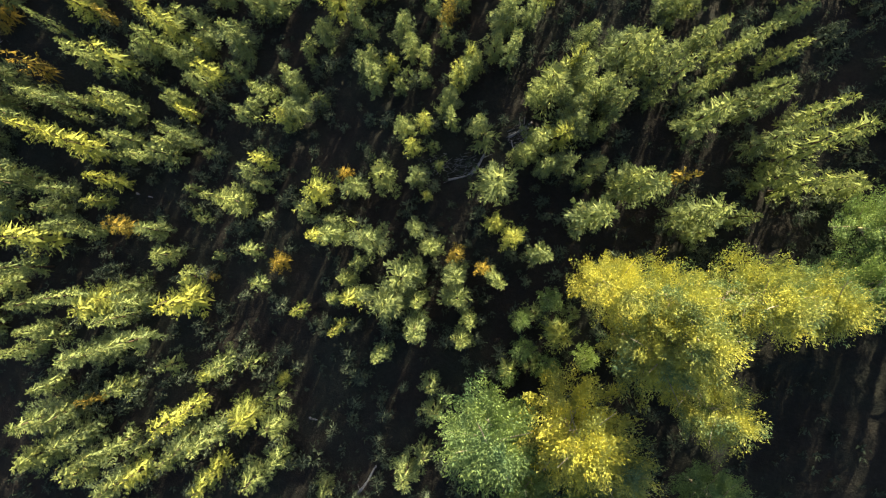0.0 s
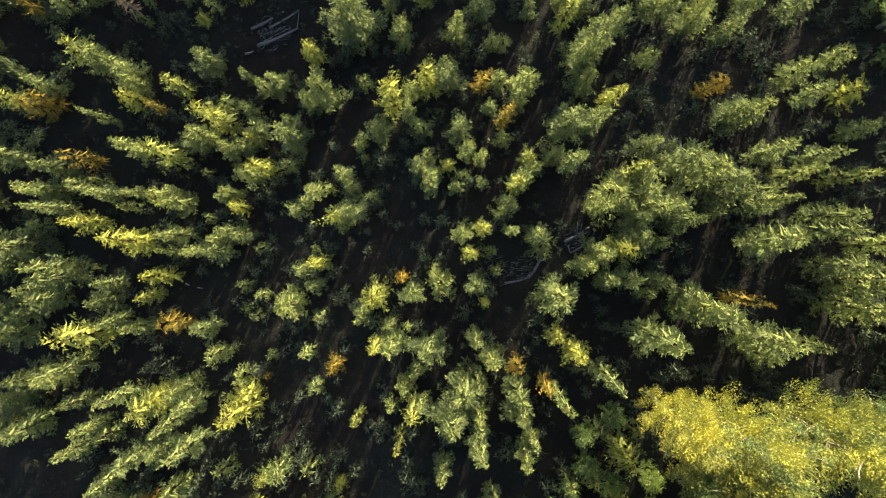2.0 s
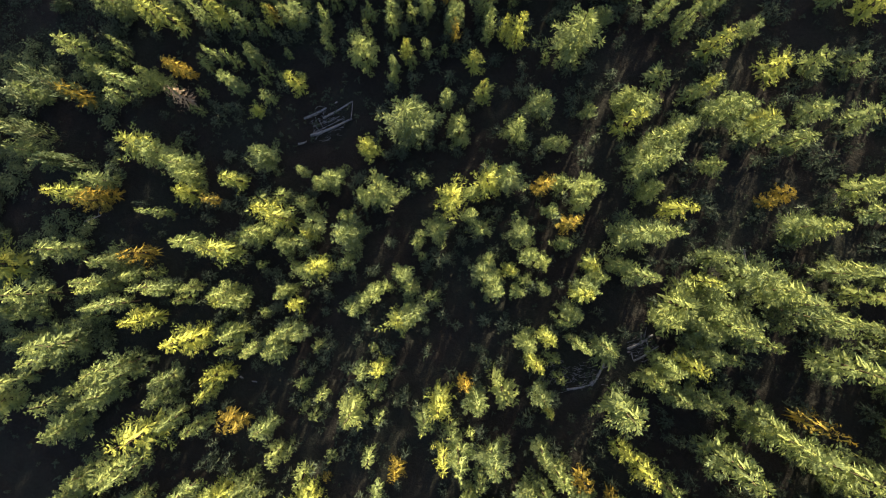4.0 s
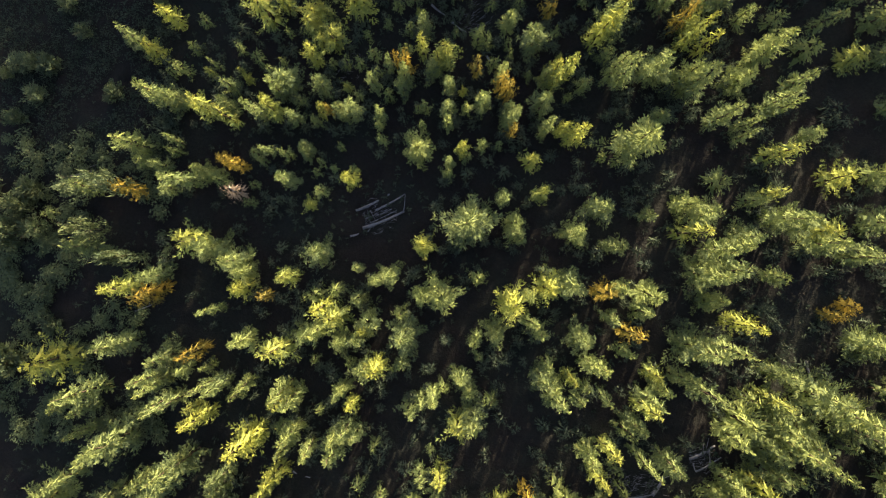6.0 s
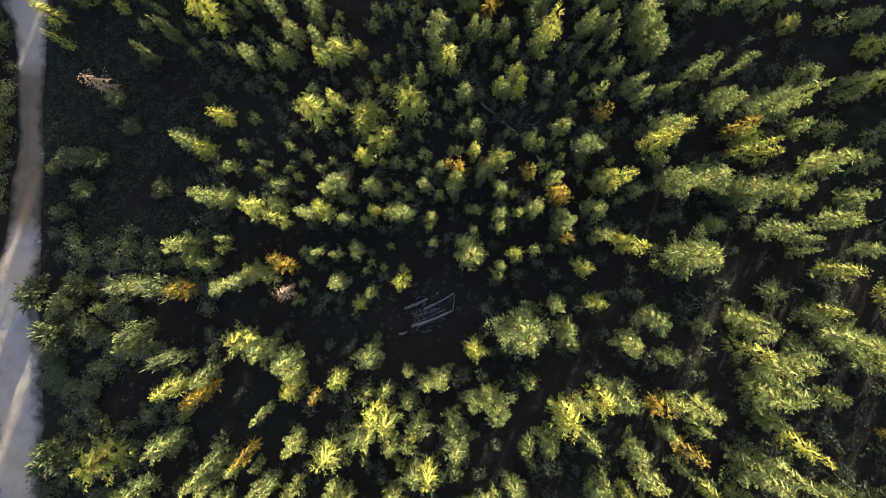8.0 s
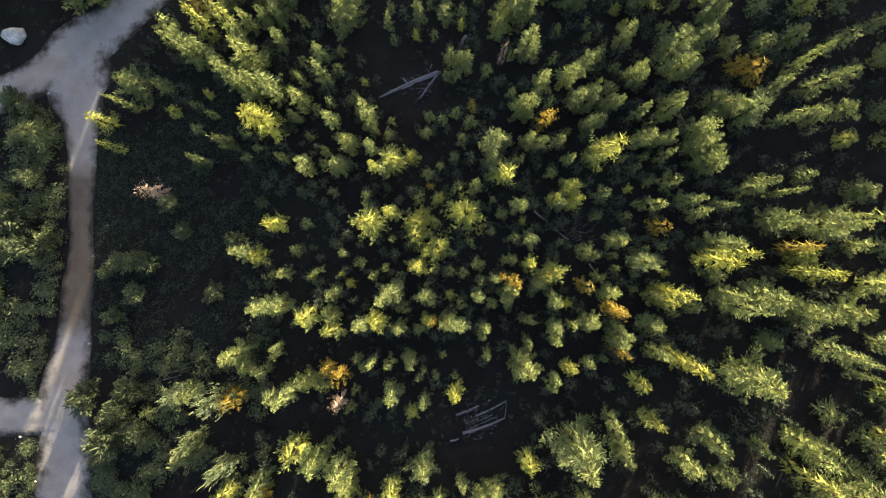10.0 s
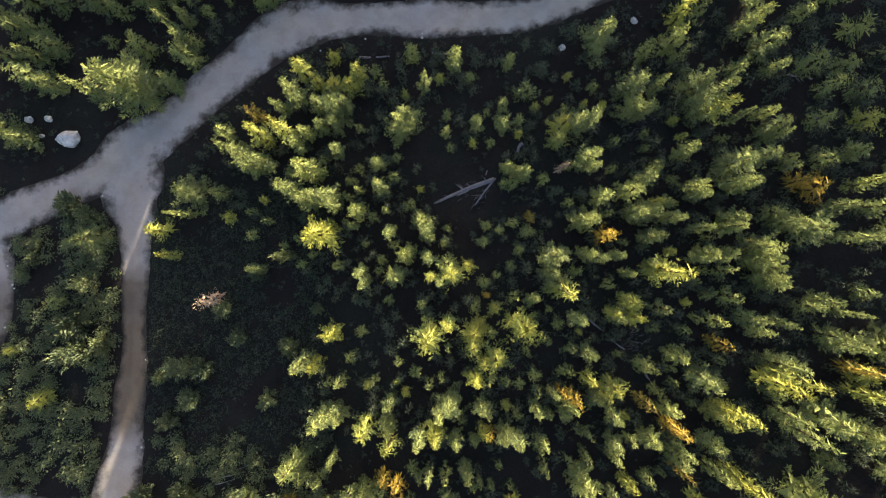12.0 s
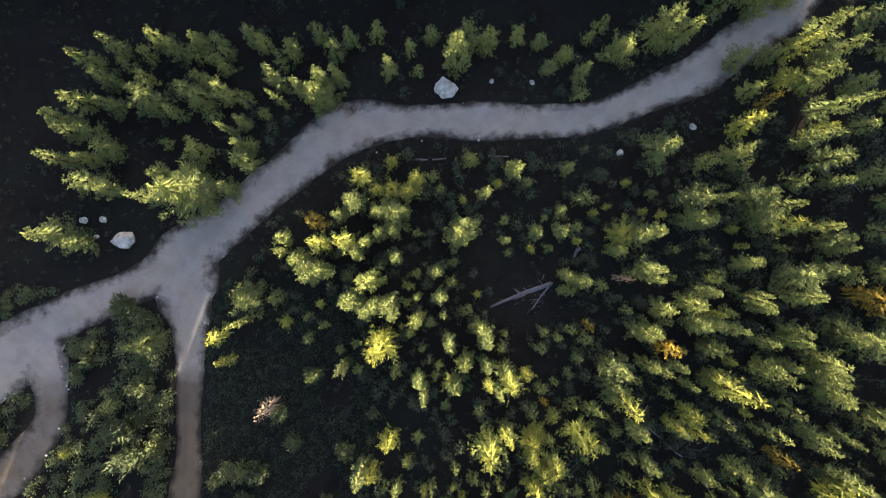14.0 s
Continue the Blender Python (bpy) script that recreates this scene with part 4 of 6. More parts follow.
spruce(-27.6, 44.3, 5.1, 2.2)
spruce(-22.3, 44.3, 5.5, 1.9)
larch(-25.1, 44.3, 2.2, 1.4)
young_spruce(-36.8, 44.4, 4.6, 2.2)
spruce(-30.9, 44.5, 5.9, 3.2)
tall_spruce(4.3, 44.6, 7.1, 3.7)
larch(-3.8, 44.7, 7.5, 2.0)
spruce(-9.9, 44.7, 5.4, 1.6)
tall_spruce(0.6, 44.8, 6.9, 2.3)
spruce(-19.3, 44.9, 6.2, 1.9)
larch(-4.8, 45.1, 5.4, 1.9)
larch(21.3, 45.1, 3.3, 3.2)
young_spruce(24.3, 45.2, 4.3, 3.1)
larch(-35.3, 45.4, 2.8, 1.3)
sapling(-12.2, 45.5, 5.6, 1.6)
small_spruce(-22.0, 45.8, 2.8, 1.2)
sapling(-18.9, 45.8, 6.7, 2.0)
tall_spruce(13.6, 45.8, 7.3, 3.3)
spruce(-20.7, 46.0, 5.5, 1.3)
larch(-39.2, 46.0, 2.9, 1.2)
larch(27.5, 46.1, 4.4, 2.5)
small_spruce(-32.9, 46.2, 2.9, 1.3)
larch(-36.1, 46.3, 1.9, 0.9)
small_spruce(18.0, 46.3, 3.1, 2.8)
larch(-15.9, 46.3, 5.7, 2.2)
small_spruce(-10.5, 46.3, 2.6, 1.5)
young_spruce(-41.9, 46.3, 3.7, 1.5)
sapling(-20.0, 46.4, 5.8, 0.9)
small_spruce(-23.8, 46.6, 2.6, 1.2)
young_spruce(-38.4, 46.7, 4.1, 0.9)
larch(-4.1, 46.7, 2.0, 0.9)
larch(8.7, 46.7, 6.6, 1.8)
small_spruce(-25.2, 46.7, 2.9, 1.3)
small_spruce(-26.6, 46.8, 1.8, 1.2)
larch(-15.1, 46.8, 5.7, 2.9)
small_spruce(-31.6, 47.0, 2.8, 1.0)
larch(7.0, 47.1, 9.4, 2.0)
small_spruce(-8.9, 47.1, 2.7, 1.0)
larch(-28.2, 47.1, 5.7, 2.4)
shrub(-57.9, 47.3, 1.8, 2.3)
shrub(-59.3, 47.3, 1.6, 2.8)
small_spruce(-22.4, 47.4, 2.7, 1.5)
small_spruce(-34.2, 47.5, 2.8, 1.5)
larch(-17.4, 47.6, 5.9, 1.8)
small_spruce(-18.8, 47.9, 2.9, 1.2)
tall_spruce(-6.7, 48.0, 6.8, 3.1)
larch(-44.6, 48.1, 4.6, 2.5)
larch(-0.9, 48.1, 8.8, 3.0)
larch(8.0, 48.3, 4.4, 2.6)
small_spruce(-8.9, 48.3, 2.5, 1.0)
small_spruce(-36.0, 48.4, 3.0, 1.2)
tall_spruce(-45.4, 48.4, 7.5, 2.4)
young_spruce(-11.2, 48.4, 3.8, 1.3)
spruce(23.5, 48.5, 5.0, 3.0)
larch(0.0, 48.7, 10.0, 2.6)
larch(-27.5, 48.7, 4.2, 2.0)
small_spruce(-41.0, 48.7, 2.2, 1.4)
young_spruce(19.3, 48.7, 4.7, 2.3)
young_spruce(-11.9, 48.8, 3.7, 2.0)
larch(-76.3, 48.9, 1.8, 1.8)
shrub(-69.0, 49.0, 4.0, 2.8)
larch(-26.3, 49.0, 4.2, 3.8)
larch(7.6, 49.1, 4.9, 1.6)
sapling(6.5, 49.2, 7.1, 1.8)
small_spruce(15.6, 49.2, 3.0, 2.4)
small_spruce(-4.3, 49.2, 2.4, 1.0)
tall_spruce(0.2, 49.4, 6.7, 3.0)
young_spruce(12.4, 49.5, 4.2, 2.1)
shrub(-66.9, 49.5, 2.1, 2.1)
small_spruce(-23.1, 49.6, 1.8, 1.4)
small_spruce(-14.1, 49.7, 1.9, 0.9)
larch(26.8, 49.9, 4.0, 3.1)
spruce(-9.1, 49.9, 5.1, 2.0)
spruce(-17.2, 49.9, 5.1, 2.1)
small_spruce(-31.0, 49.9, 2.8, 0.9)
larch(-28.4, 50.2, 4.4, 2.6)
small_spruce(-18.7, 50.2, 2.7, 1.4)
small_spruce(-20.9, 50.7, 2.2, 1.1)
sapling(-5.2, 51.2, 5.2, 1.7)
tall_spruce(9.1, 51.2, 7.5, 3.6)
larch(-32.8, 51.4, 8.3, 3.9)
young_spruce(22.2, 51.4, 4.2, 2.6)
tall_spruce(5.7, 51.4, 6.7, 2.1)
larch(-42.7, 51.4, 5.0, 2.5)
larch(-28.4, 51.5, 3.5, 3.4)
small_spruce(-39.9, 51.5, 2.2, 1.4)
small_spruce(-26.6, 51.6, 2.8, 1.2)
shrub(-70.0, 51.7, 2.8, 3.5)
larch(-17.9, 51.8, 1.9, 0.9)
tall_spruce(11.1, 51.8, 8.8, 2.4)
larch(-27.4, 51.9, 2.0, 1.3)
spruce(5.1, 52.0, 6.5, 2.1)
spruce(10.5, 52.1, 5.3, 3.0)
larch(-31.2, 52.3, 7.0, 1.8)
small_spruce(-7.8, 52.3, 3.0, 1.2)
small_spruce(-10.6, 52.3, 1.9, 1.3)
young_spruce(16.8, 52.3, 4.4, 1.6)
spruce(-1.8, 52.4, 5.8, 1.8)
larch(-27.9, 52.4, 2.2, 2.2)
small_spruce(-20.0, 52.5, 1.9, 1.5)
larch(-23.7, 52.5, 6.0, 4.0)
young_spruce(-30.9, 52.6, 4.4, 1.7)
spruce(-18.3, 53.3, 5.6, 1.9)
spruce(0.8, 53.4, 5.3, 1.6)
young_spruce(-5.4, 53.4, 4.8, 1.7)
spruce(17.6, 53.4, 5.4, 2.6)
small_spruce(-6.8, 53.4, 2.9, 0.9)
larch(-13.3, 53.4, 6.1, 2.0)
spruce(-14.4, 53.5, 4.9, 1.6)
spruce(-2.5, 53.8, 6.2, 2.2)
larch(-15.1, 53.8, 5.0, 1.7)
larch(20.5, 53.9, 5.0, 3.2)
small_spruce(-71.7, 54.0, 2.7, 2.3)
small_spruce(-20.8, 54.0, 2.3, 0.9)
small_spruce(-28.2, 54.1, 2.2, 1.8)
larch(-26.3, 54.1, 3.0, 1.7)
small_spruce(-33.7, 54.2, 2.4, 1.4)
young_spruce(-10.2, 54.3, 4.5, 1.7)
tall_spruce(5.9, 54.4, 7.0, 1.1)
small_spruce(-37.1, 54.6, 2.3, 1.2)
young_spruce(13.9, 54.6, 3.4, 2.9)
dead_tree(-54.8, 54.7, 5.5, 2.5)
young_spruce(3.2, 54.8, 4.7, 1.8)
larch(-13.4, 54.9, 5.3, 2.7)
larch(-7.6, 54.9, 2.3, 1.1)
spruce(-22.7, 55.0, 5.5, 1.7)
spruce(4.1, 55.3, 5.6, 2.2)
sapling(-27.2, 55.3, 2.2, 0.9)
small_spruce(-24.5, 55.3, 2.6, 1.7)
young_spruce(-4.0, 55.6, 4.4, 1.9)
small_spruce(-5.7, 55.6, 2.5, 1.2)
shrub(-68.2, 55.9, 3.0, 2.4)
young_spruce(8.6, 56.1, 3.8, 1.6)
larch(-20.2, 56.2, 7.9, 2.6)
small_spruce(-15.0, 56.5, 2.4, 1.4)
small_spruce(-27.4, 56.6, 2.0, 1.5)
spruce(-31.9, 56.7, 6.1, 1.3)
tall_spruce(-39.2, 56.8, 7.5, 1.4)
young_spruce(-20.5, 56.9, 4.6, 3.1)
spruce(-0.4, 57.0, 5.8, 2.4)
small_spruce(-7.1, 57.1, 2.9, 1.2)
larch(19.6, 57.1, 3.0, 3.0)
spruce(-36.2, 57.1, 5.9, 2.2)
larch(-32.8, 57.1, 5.1, 1.5)
small_spruce(-26.1, 57.4, 2.2, 0.9)
larch(-30.8, 57.5, 6.0, 2.4)
spruce(-40.0, 57.5, 5.5, 1.6)
spruce(-1.0, 57.6, 6.0, 2.3)
spruce(-21.2, 57.7, 6.5, 1.7)
small_spruce(-38.2, 57.7, 2.5, 1.1)
spruce(-50.3, 57.7, 5.5, 1.3)
young_spruce(22.6, 57.8, 4.2, 3.3)
spruce(-13.6, 57.8, 4.9, 1.1)
small_spruce(-18.3, 57.9, 2.9, 1.4)
larch(-11.1, 57.9, 10.4, 2.6)
small_spruce(-8.4, 58.0, 2.0, 1.3)
small_spruce(-6.2, 58.0, 2.5, 1.0)
young_spruce(-4.5, 58.1, 4.4, 1.6)
young_spruce(-42.2, 58.2, 4.2, 1.2)
larch(-29.0, 58.2, 3.2, 1.8)
small_spruce(-46.0, 58.3, 2.2, 1.3)
small_spruce(-24.7, 58.3, 2.1, 1.2)
larch(-11.2, 58.3, 6.8, 3.1)
young_spruce(-11.0, 58.4, 3.4, 2.5)
shrub(-74.2, 58.4, 1.4, 1.5)
small_spruce(-31.3, 58.4, 2.8, 2.3)
small_spruce(-37.8, 58.8, 3.0, 1.2)
spruce(-1.6, 58.9, 5.7, 2.4)
larch(-59.1, 59.0, 4.9, 1.6)
spruce(-33.3, 59.1, 5.3, 1.6)
tall_spruce(-21.2, 59.1, 7.2, 3.2)
shrub(-47.0, 59.2, 6.4, 1.4)
small_spruce(-45.1, 59.2, 2.0, 1.1)
small_spruce(16.4, 59.3, 3.2, 2.7)
spruce(-16.5, 59.3, 5.7, 1.6)
spruce(-7.2, 59.3, 5.8, 1.5)
spruce(-0.4, 59.5, 5.3, 1.9)
spruce(-5.7, 59.5, 5.6, 1.6)
spruce(-35.2, 59.5, 5.8, 2.0)
spruce(-14.5, 59.5, 5.1, 1.5)
spruce(-17.5, 59.6, 5.6, 1.8)
larch(12.4, 59.6, 2.8, 2.3)
spruce(-6.6, 59.7, 5.7, 2.2)
young_spruce(-24.0, 59.9, 3.5, 1.3)
small_spruce(-19.3, 59.9, 2.3, 1.2)
larch(-9.2, 59.9, 2.7, 1.3)
shrub(-74.1, 60.0, 1.1, 1.8)
young_spruce(19.4, 60.0, 3.3, 2.7)
small_spruce(-47.9, 60.1, 1.9, 1.1)
small_spruce(-36.6, 60.2, 2.7, 1.2)
small_spruce(-39.6, 60.3, 2.3, 1.0)
spruce(-1.5, 60.4, 5.9, 3.1)
small_spruce(-31.5, 60.6, 1.9, 1.2)
young_spruce(-67.5, 60.6, 4.1, 4.0)
small_spruce(-27.6, 60.7, 2.7, 1.4)
small_spruce(-46.4, 60.8, 2.6, 1.1)
small_spruce(-13.5, 60.9, 1.9, 1.3)
spruce(-33.1, 61.2, 4.9, 1.5)
small_spruce(-51.3, 61.2, 1.9, 1.5)
small_spruce(-5.6, 61.3, 2.4, 1.0)
spruce(-11.7, 61.3, 4.8, 2.0)
tall_spruce(6.1, 61.3, 7.6, 1.6)
larch(-43.5, 61.4, 9.6, 3.8)
young_spruce(-11.0, 61.5, 4.8, 2.0)
spruce(8.9, 61.5, 5.5, 1.5)
sapling(-16.0, 61.6, 6.6, 2.2)
larch(-60.0, 61.6, 5.8, 2.3)
tall_spruce(-36.9, 61.6, 7.4, 1.7)
small_spruce(-23.2, 61.7, 3.1, 1.8)
spruce(-33.3, 61.9, 6.5, 2.4)
small_spruce(-26.0, 61.9, 3.0, 1.1)
small_spruce(-31.2, 62.1, 1.8, 1.0)
spruce(-6.9, 62.1, 5.9, 1.6)
spruce(-40.7, 62.2, 4.9, 1.2)
spruce(3.1, 62.2, 6.0, 3.8)
small_spruce(-27.2, 62.3, 2.4, 1.3)
spruce(-4.4, 62.3, 5.8, 2.2)
young_spruce(16.4, 62.4, 4.3, 2.9)
young_spruce(11.5, 62.4, 4.1, 3.2)
small_spruce(-49.6, 62.6, 2.6, 0.9)
small_spruce(-24.6, 62.7, 2.9, 1.1)
young_spruce(0.7, 62.8, 4.5, 2.4)
spruce(-33.9, 62.8, 5.6, 2.1)
spruce(-18.6, 62.9, 6.6, 2.1)
young_spruce(1.7, 62.9, 4.6, 2.6)
spruce(-17.6, 62.9, 6.5, 2.6)
shrub(-68.4, 62.9, 2.0, 2.3)
larch(-53.6, 62.9, 2.4, 1.8)
small_spruce(-38.7, 63.1, 2.8, 1.4)
spruce(-4.1, 63.1, 5.3, 2.4)
spruce(-9.2, 63.2, 4.9, 1.6)
tall_spruce(-57.3, 63.2, 7.4, 1.3)
sapling(-23.1, 63.3, 4.1, 1.2)
small_spruce(-51.2, 63.5, 2.5, 1.0)
spruce(-11.7, 63.6, 5.4, 2.6)
spruce(-12.9, 63.7, 5.4, 2.4)
tall_spruce(-40.1, 63.7, 7.0, 1.8)
small_spruce(-15.3, 63.7, 2.9, 1.1)
young_spruce(0.5, 63.8, 3.5, 2.7)
small_spruce(-37.5, 63.8, 2.9, 1.1)
tall_spruce(-42.5, 64.0, 6.9, 1.8)
shrub(-70.6, 64.1, 1.5, 2.5)
spruce(5.4, 64.2, 6.3, 1.7)
tall_spruce(8.2, 64.3, 8.5, 2.2)
tall_spruce(-44.9, 64.3, 8.5, 2.1)
small_spruce(-35.0, 64.4, 2.1, 1.4)
larch(-11.2, 64.6, 5.1, 1.4)
small_spruce(-9.1, 64.6, 2.7, 0.9)
small_spruce(-19.0, 64.7, 2.5, 1.2)
young_spruce(19.4, 64.7, 4.1, 3.0)
larch(-50.1, 64.8, 2.2, 1.2)
tall_spruce(-45.9, 65.0, 9.3, 2.1)
tall_spruce(-43.0, 65.0, 7.2, 2.9)
tall_spruce(-44.2, 65.0, 8.0, 2.2)
small_spruce(-41.2, 65.2, 2.7, 1.1)
spruce(-16.4, 65.2, 6.3, 2.4)
tall_spruce(-46.7, 65.4, 9.2, 2.3)
spruce(-57.0, 65.4, 5.4, 3.3)
young_spruce(-54.5, 65.5, 3.8, 2.0)
young_spruce(12.5, 65.5, 3.7, 2.6)
spruce(-7.1, 65.5, 5.7, 1.6)
spruce(-40.1, 65.7, 4.8, 1.1)
tall_spruce(-37.8, 65.8, 7.7, 2.0)
spruce(-13.7, 65.8, 6.3, 2.4)
larch(-34.0, 66.0, 2.1, 1.0)
small_spruce(-58.3, 66.2, 3.3, 2.6)
spruce(-3.0, 66.3, 5.7, 2.2)
sapling(3.8, 66.3, 4.1, 2.7)
tall_spruce(7.4, 66.4, 8.6, 1.4)
spruce(-7.7, 66.4, 5.8, 1.5)
small_spruce(-24.6, 66.7, 2.1, 1.5)
spruce(-4.2, 66.8, 6.3, 1.7)
small_spruce(-41.3, 66.8, 1.9, 1.1)
spruce(-12.3, 66.9, 6.3, 1.7)
sapling(2.4, 66.9, 3.9, 2.3)
small_spruce(-21.5, 67.1, 2.0, 1.4)
small_spruce(-8.9, 67.1, 1.9, 1.2)
tall_spruce(-44.7, 67.1, 9.1, 3.0)
small_spruce(-36.6, 67.3, 2.7, 1.5)
young_spruce(-23.6, 67.5, 4.6, 2.1)
tall_spruce(-50.6, 67.6, 7.7, 1.9)
young_spruce(16.4, 67.6, 3.5, 3.0)
small_spruce(-47.3, 67.7, 2.2, 1.5)
dead_tree(-20.2, 67.9, 5.7, 1.2)
young_spruce(-25.2, 68.1, 4.1, 2.0)
spruce(-17.3, 68.1, 6.2, 1.7)
small_spruce(-40.2, 68.1, 2.5, 1.3)
small_spruce(-14.8, 68.2, 2.7, 1.0)
tall_spruce(-4.1, 68.3, 6.7, 3.6)
tall_spruce(-49.3, 68.3, 7.2, 2.2)
spruce(-38.2, 68.4, 5.6, 2.0)
young_spruce(1.6, 68.4, 3.8, 1.5)
small_spruce(-10.5, 68.5, 2.9, 1.5)
tall_spruce(-51.0, 68.5, 7.7, 2.5)
tall_spruce(-17.8, 68.8, 7.0, 2.6)
young_spruce(5.0, 68.9, 3.3, 2.5)
small_spruce(-43.7, 68.9, 2.9, 1.1)
young_spruce(11.7, 69.1, 4.2, 2.5)
spruce(-1.2, 69.1, 5.9, 2.6)
small_spruce(-36.5, 69.3, 2.0, 1.3)
tall_spruce(-51.9, 69.4, 6.7, 2.2)
spruce(-8.3, 69.5, 5.5, 1.9)
young_spruce(7.9, 69.7, 3.6, 2.7)
spruce(-42.3, 69.8, 5.8, 1.9)
tall_spruce(-46.2, 69.9, 7.2, 1.7)
young_spruce(-54.0, 70.0, 4.7, 1.3)
small_spruce(-11.6, 70.2, 2.1, 1.0)
small_spruce(-31.0, 70.3, 2.4, 0.9)
spruce(-20.6, 70.6, 5.2, 1.6)
young_spruce(15.3, 70.7, 3.6, 2.4)
larch(-28.7, 70.8, 2.4, 1.2)
small_spruce(-14.5, 70.8, 2.9, 1.0)
larch(-49.7, 70.8, 7.9, 2.6)
small_spruce(-26.8, 70.8, 2.2, 1.1)
spruce(-74.4, 70.8, 4.9, 2.6)
spruce(0.1, 71.1, 5.3, 1.6)
larch(-47.0, 71.2, 8.7, 2.7)
small_spruce(-4.1, 71.2, 2.0, 1.3)
larch(-8.2, 71.3, 2.7, 1.0)
tall_spruce(-45.3, 71.3, 6.9, 1.7)
tall_spruce(-76.0, 71.5, 7.3, 3.2)
young_spruce(-53.7, 71.5, 4.6, 2.0)
larch(-24.1, 71.6, 2.8, 1.1)
spruce(-31.6, 71.6, 5.2, 1.2)
small_spruce(-11.5, 71.7, 2.0, 1.2)
tall_spruce(-35.8, 71.8, 6.9, 3.2)
spruce(-0.3, 71.9, 5.3, 2.5)
spruce(-44.1, 72.1, 4.9, 1.8)
small_spruce(-40.3, 72.2, 2.9, 1.1)
larch(-20.1, 72.3, 4.2, 3.3)
spruce(-42.5, 72.4, 5.0, 1.8)
young_spruce(-25.8, 72.6, 4.1, 2.0)
tall_spruce(-17.8, 72.6, 7.3, 2.3)
tall_spruce(-18.9, 72.6, 6.8, 2.9)
spruce(-28.4, 72.6, 5.3, 1.7)
larch(8.9, 72.8, 3.2, 3.0)
young_spruce(4.4, 72.8, 4.1, 2.4)
spruce(-35.5, 72.8, 6.1, 3.1)
spruce(-3.4, 72.9, 5.8, 1.2)
small_spruce(-24.0, 73.0, 2.6, 1.4)
young_spruce(12.4, 73.0, 3.7, 2.6)
larch(-8.8, 73.0, 1.9, 1.4)
sapling(-50.6, 73.3, 5.2, 2.3)
spruce(-0.9, 73.3, 4.8, 1.7)
spruce(-12.3, 73.5, 5.4, 1.9)
larch(-5.9, 73.6, 7.7, 3.0)
small_spruce(-31.3, 73.6, 2.1, 1.3)
spruce(-47.8, 73.9, 6.2, 1.7)
small_spruce(-27.3, 73.9, 2.3, 0.9)
spruce(-13.3, 73.9, 5.1, 2.9)
spruce(-42.7, 74.0, 5.7, 3.3)
spruce(-7.1, 74.1, 6.0, 3.1)
spruce(-44.2, 74.1, 5.5, 2.3)
spruce(-41.5, 74.2, 5.9, 1.6)
larch(-15.9, 74.3, 2.9, 1.1)
larch(-22.5, 74.4, 2.2, 1.2)
small_spruce(-10.7, 74.4, 2.0, 1.2)
young_spruce(-25.7, 74.6, 3.4, 1.5)
larch(-17.6, 74.6, 2.4, 1.0)
tall_spruce(-6.0, 75.0, 7.4, 2.0)
tall_spruce(-46.6, 75.1, 7.8, 2.7)
larch(-21.1, 75.1, 2.2, 1.0)
tall_spruce(-66.7, 75.3, 7.9, 1.8)
larch(-35.6, 75.6, 2.6, 1.2)
spruce(-11.0, 75.7, 6.1, 1.5)
tall_spruce(-63.0, 75.7, 9.2, 5.6)
small_spruce(-23.5, 75.8, 3.3, 2.5)
small_spruce(8.7, 75.8, 3.2, 2.9)
spruce(-7.2, 75.9, 5.9, 3.4)
tall_spruce(-13.7, 75.9, 7.1, 2.8)
young_spruce(5.3, 75.9, 4.7, 2.3)
small_spruce(-67.9, 75.9, 2.8, 2.3)
spruce(-71.3, 76.2, 5.0, 2.0)
tall_spruce(-33.7, 76.2, 7.1, 1.6)
spruce(-59.2, 76.3, 5.1, 2.2)
tall_spruce(-62.1, 76.4, 6.6, 4.8)
larch(-41.2, 76.4, 4.1, 2.7)
small_spruce(-16.7, 76.5, 1.9, 1.3)
larch(-44.3, 76.5, 4.2, 2.1)
spruce(-73.1, 76.6, 6.0, 3.0)
young_spruce(13.1, 76.6, 3.5, 2.6)
larch(-43.0, 76.7, 3.0, 2.6)
small_spruce(-37.9, 76.7, 2.9, 1.2)
small_spruce(-10.0, 77.2, 2.3, 1.0)
small_spruce(-12.0, 77.2, 2.5, 1.4)
larch(-40.3, 77.4, 4.7, 2.5)
larch(-32.1, 77.4, 2.6, 1.3)
larch(-19.2, 77.6, 2.0, 1.1)
larch(-45.8, 77.6, 5.9, 2.7)
small_spruce(-29.1, 77.6, 2.2, 1.4)
young_spruce(-3.4, 77.7, 3.7, 2.3)
spruce(-0.1, 77.7, 5.1, 1.7)
young_spruce(-66.3, 77.8, 3.9, 2.7)
small_spruce(-38.7, 77.9, 2.7, 1.5)
young_spruce(7.0, 78.2, 3.3, 2.9)
young_spruce(3.7, 78.3, 4.1, 2.9)
tall_spruce(-30.7, 78.5, 6.9, 2.1)
tall_spruce(-75.8, 78.8, 6.9, 2.4)
young_spruce(-25.2, 78.8, 3.5, 1.8)
young_spruce(-8.8, 79.0, 4.2, 1.5)
spruce(-73.5, 79.1, 4.8, 2.0)
spruce(-57.6, 79.2, 5.1, 2.8)
young_spruce(11.0, 79.3, 4.1, 2.4)
larch(-43.0, 79.5, 2.4, 1.8)
young_spruce(-12.1, 79.5, 4.2, 2.2)
spruce(-1.1, 79.6, 6.3, 3.1)
young_spruce(-34.9, 79.7, 4.1, 2.0)
spruce(-9.7, 80.1, 6.4, 2.3)
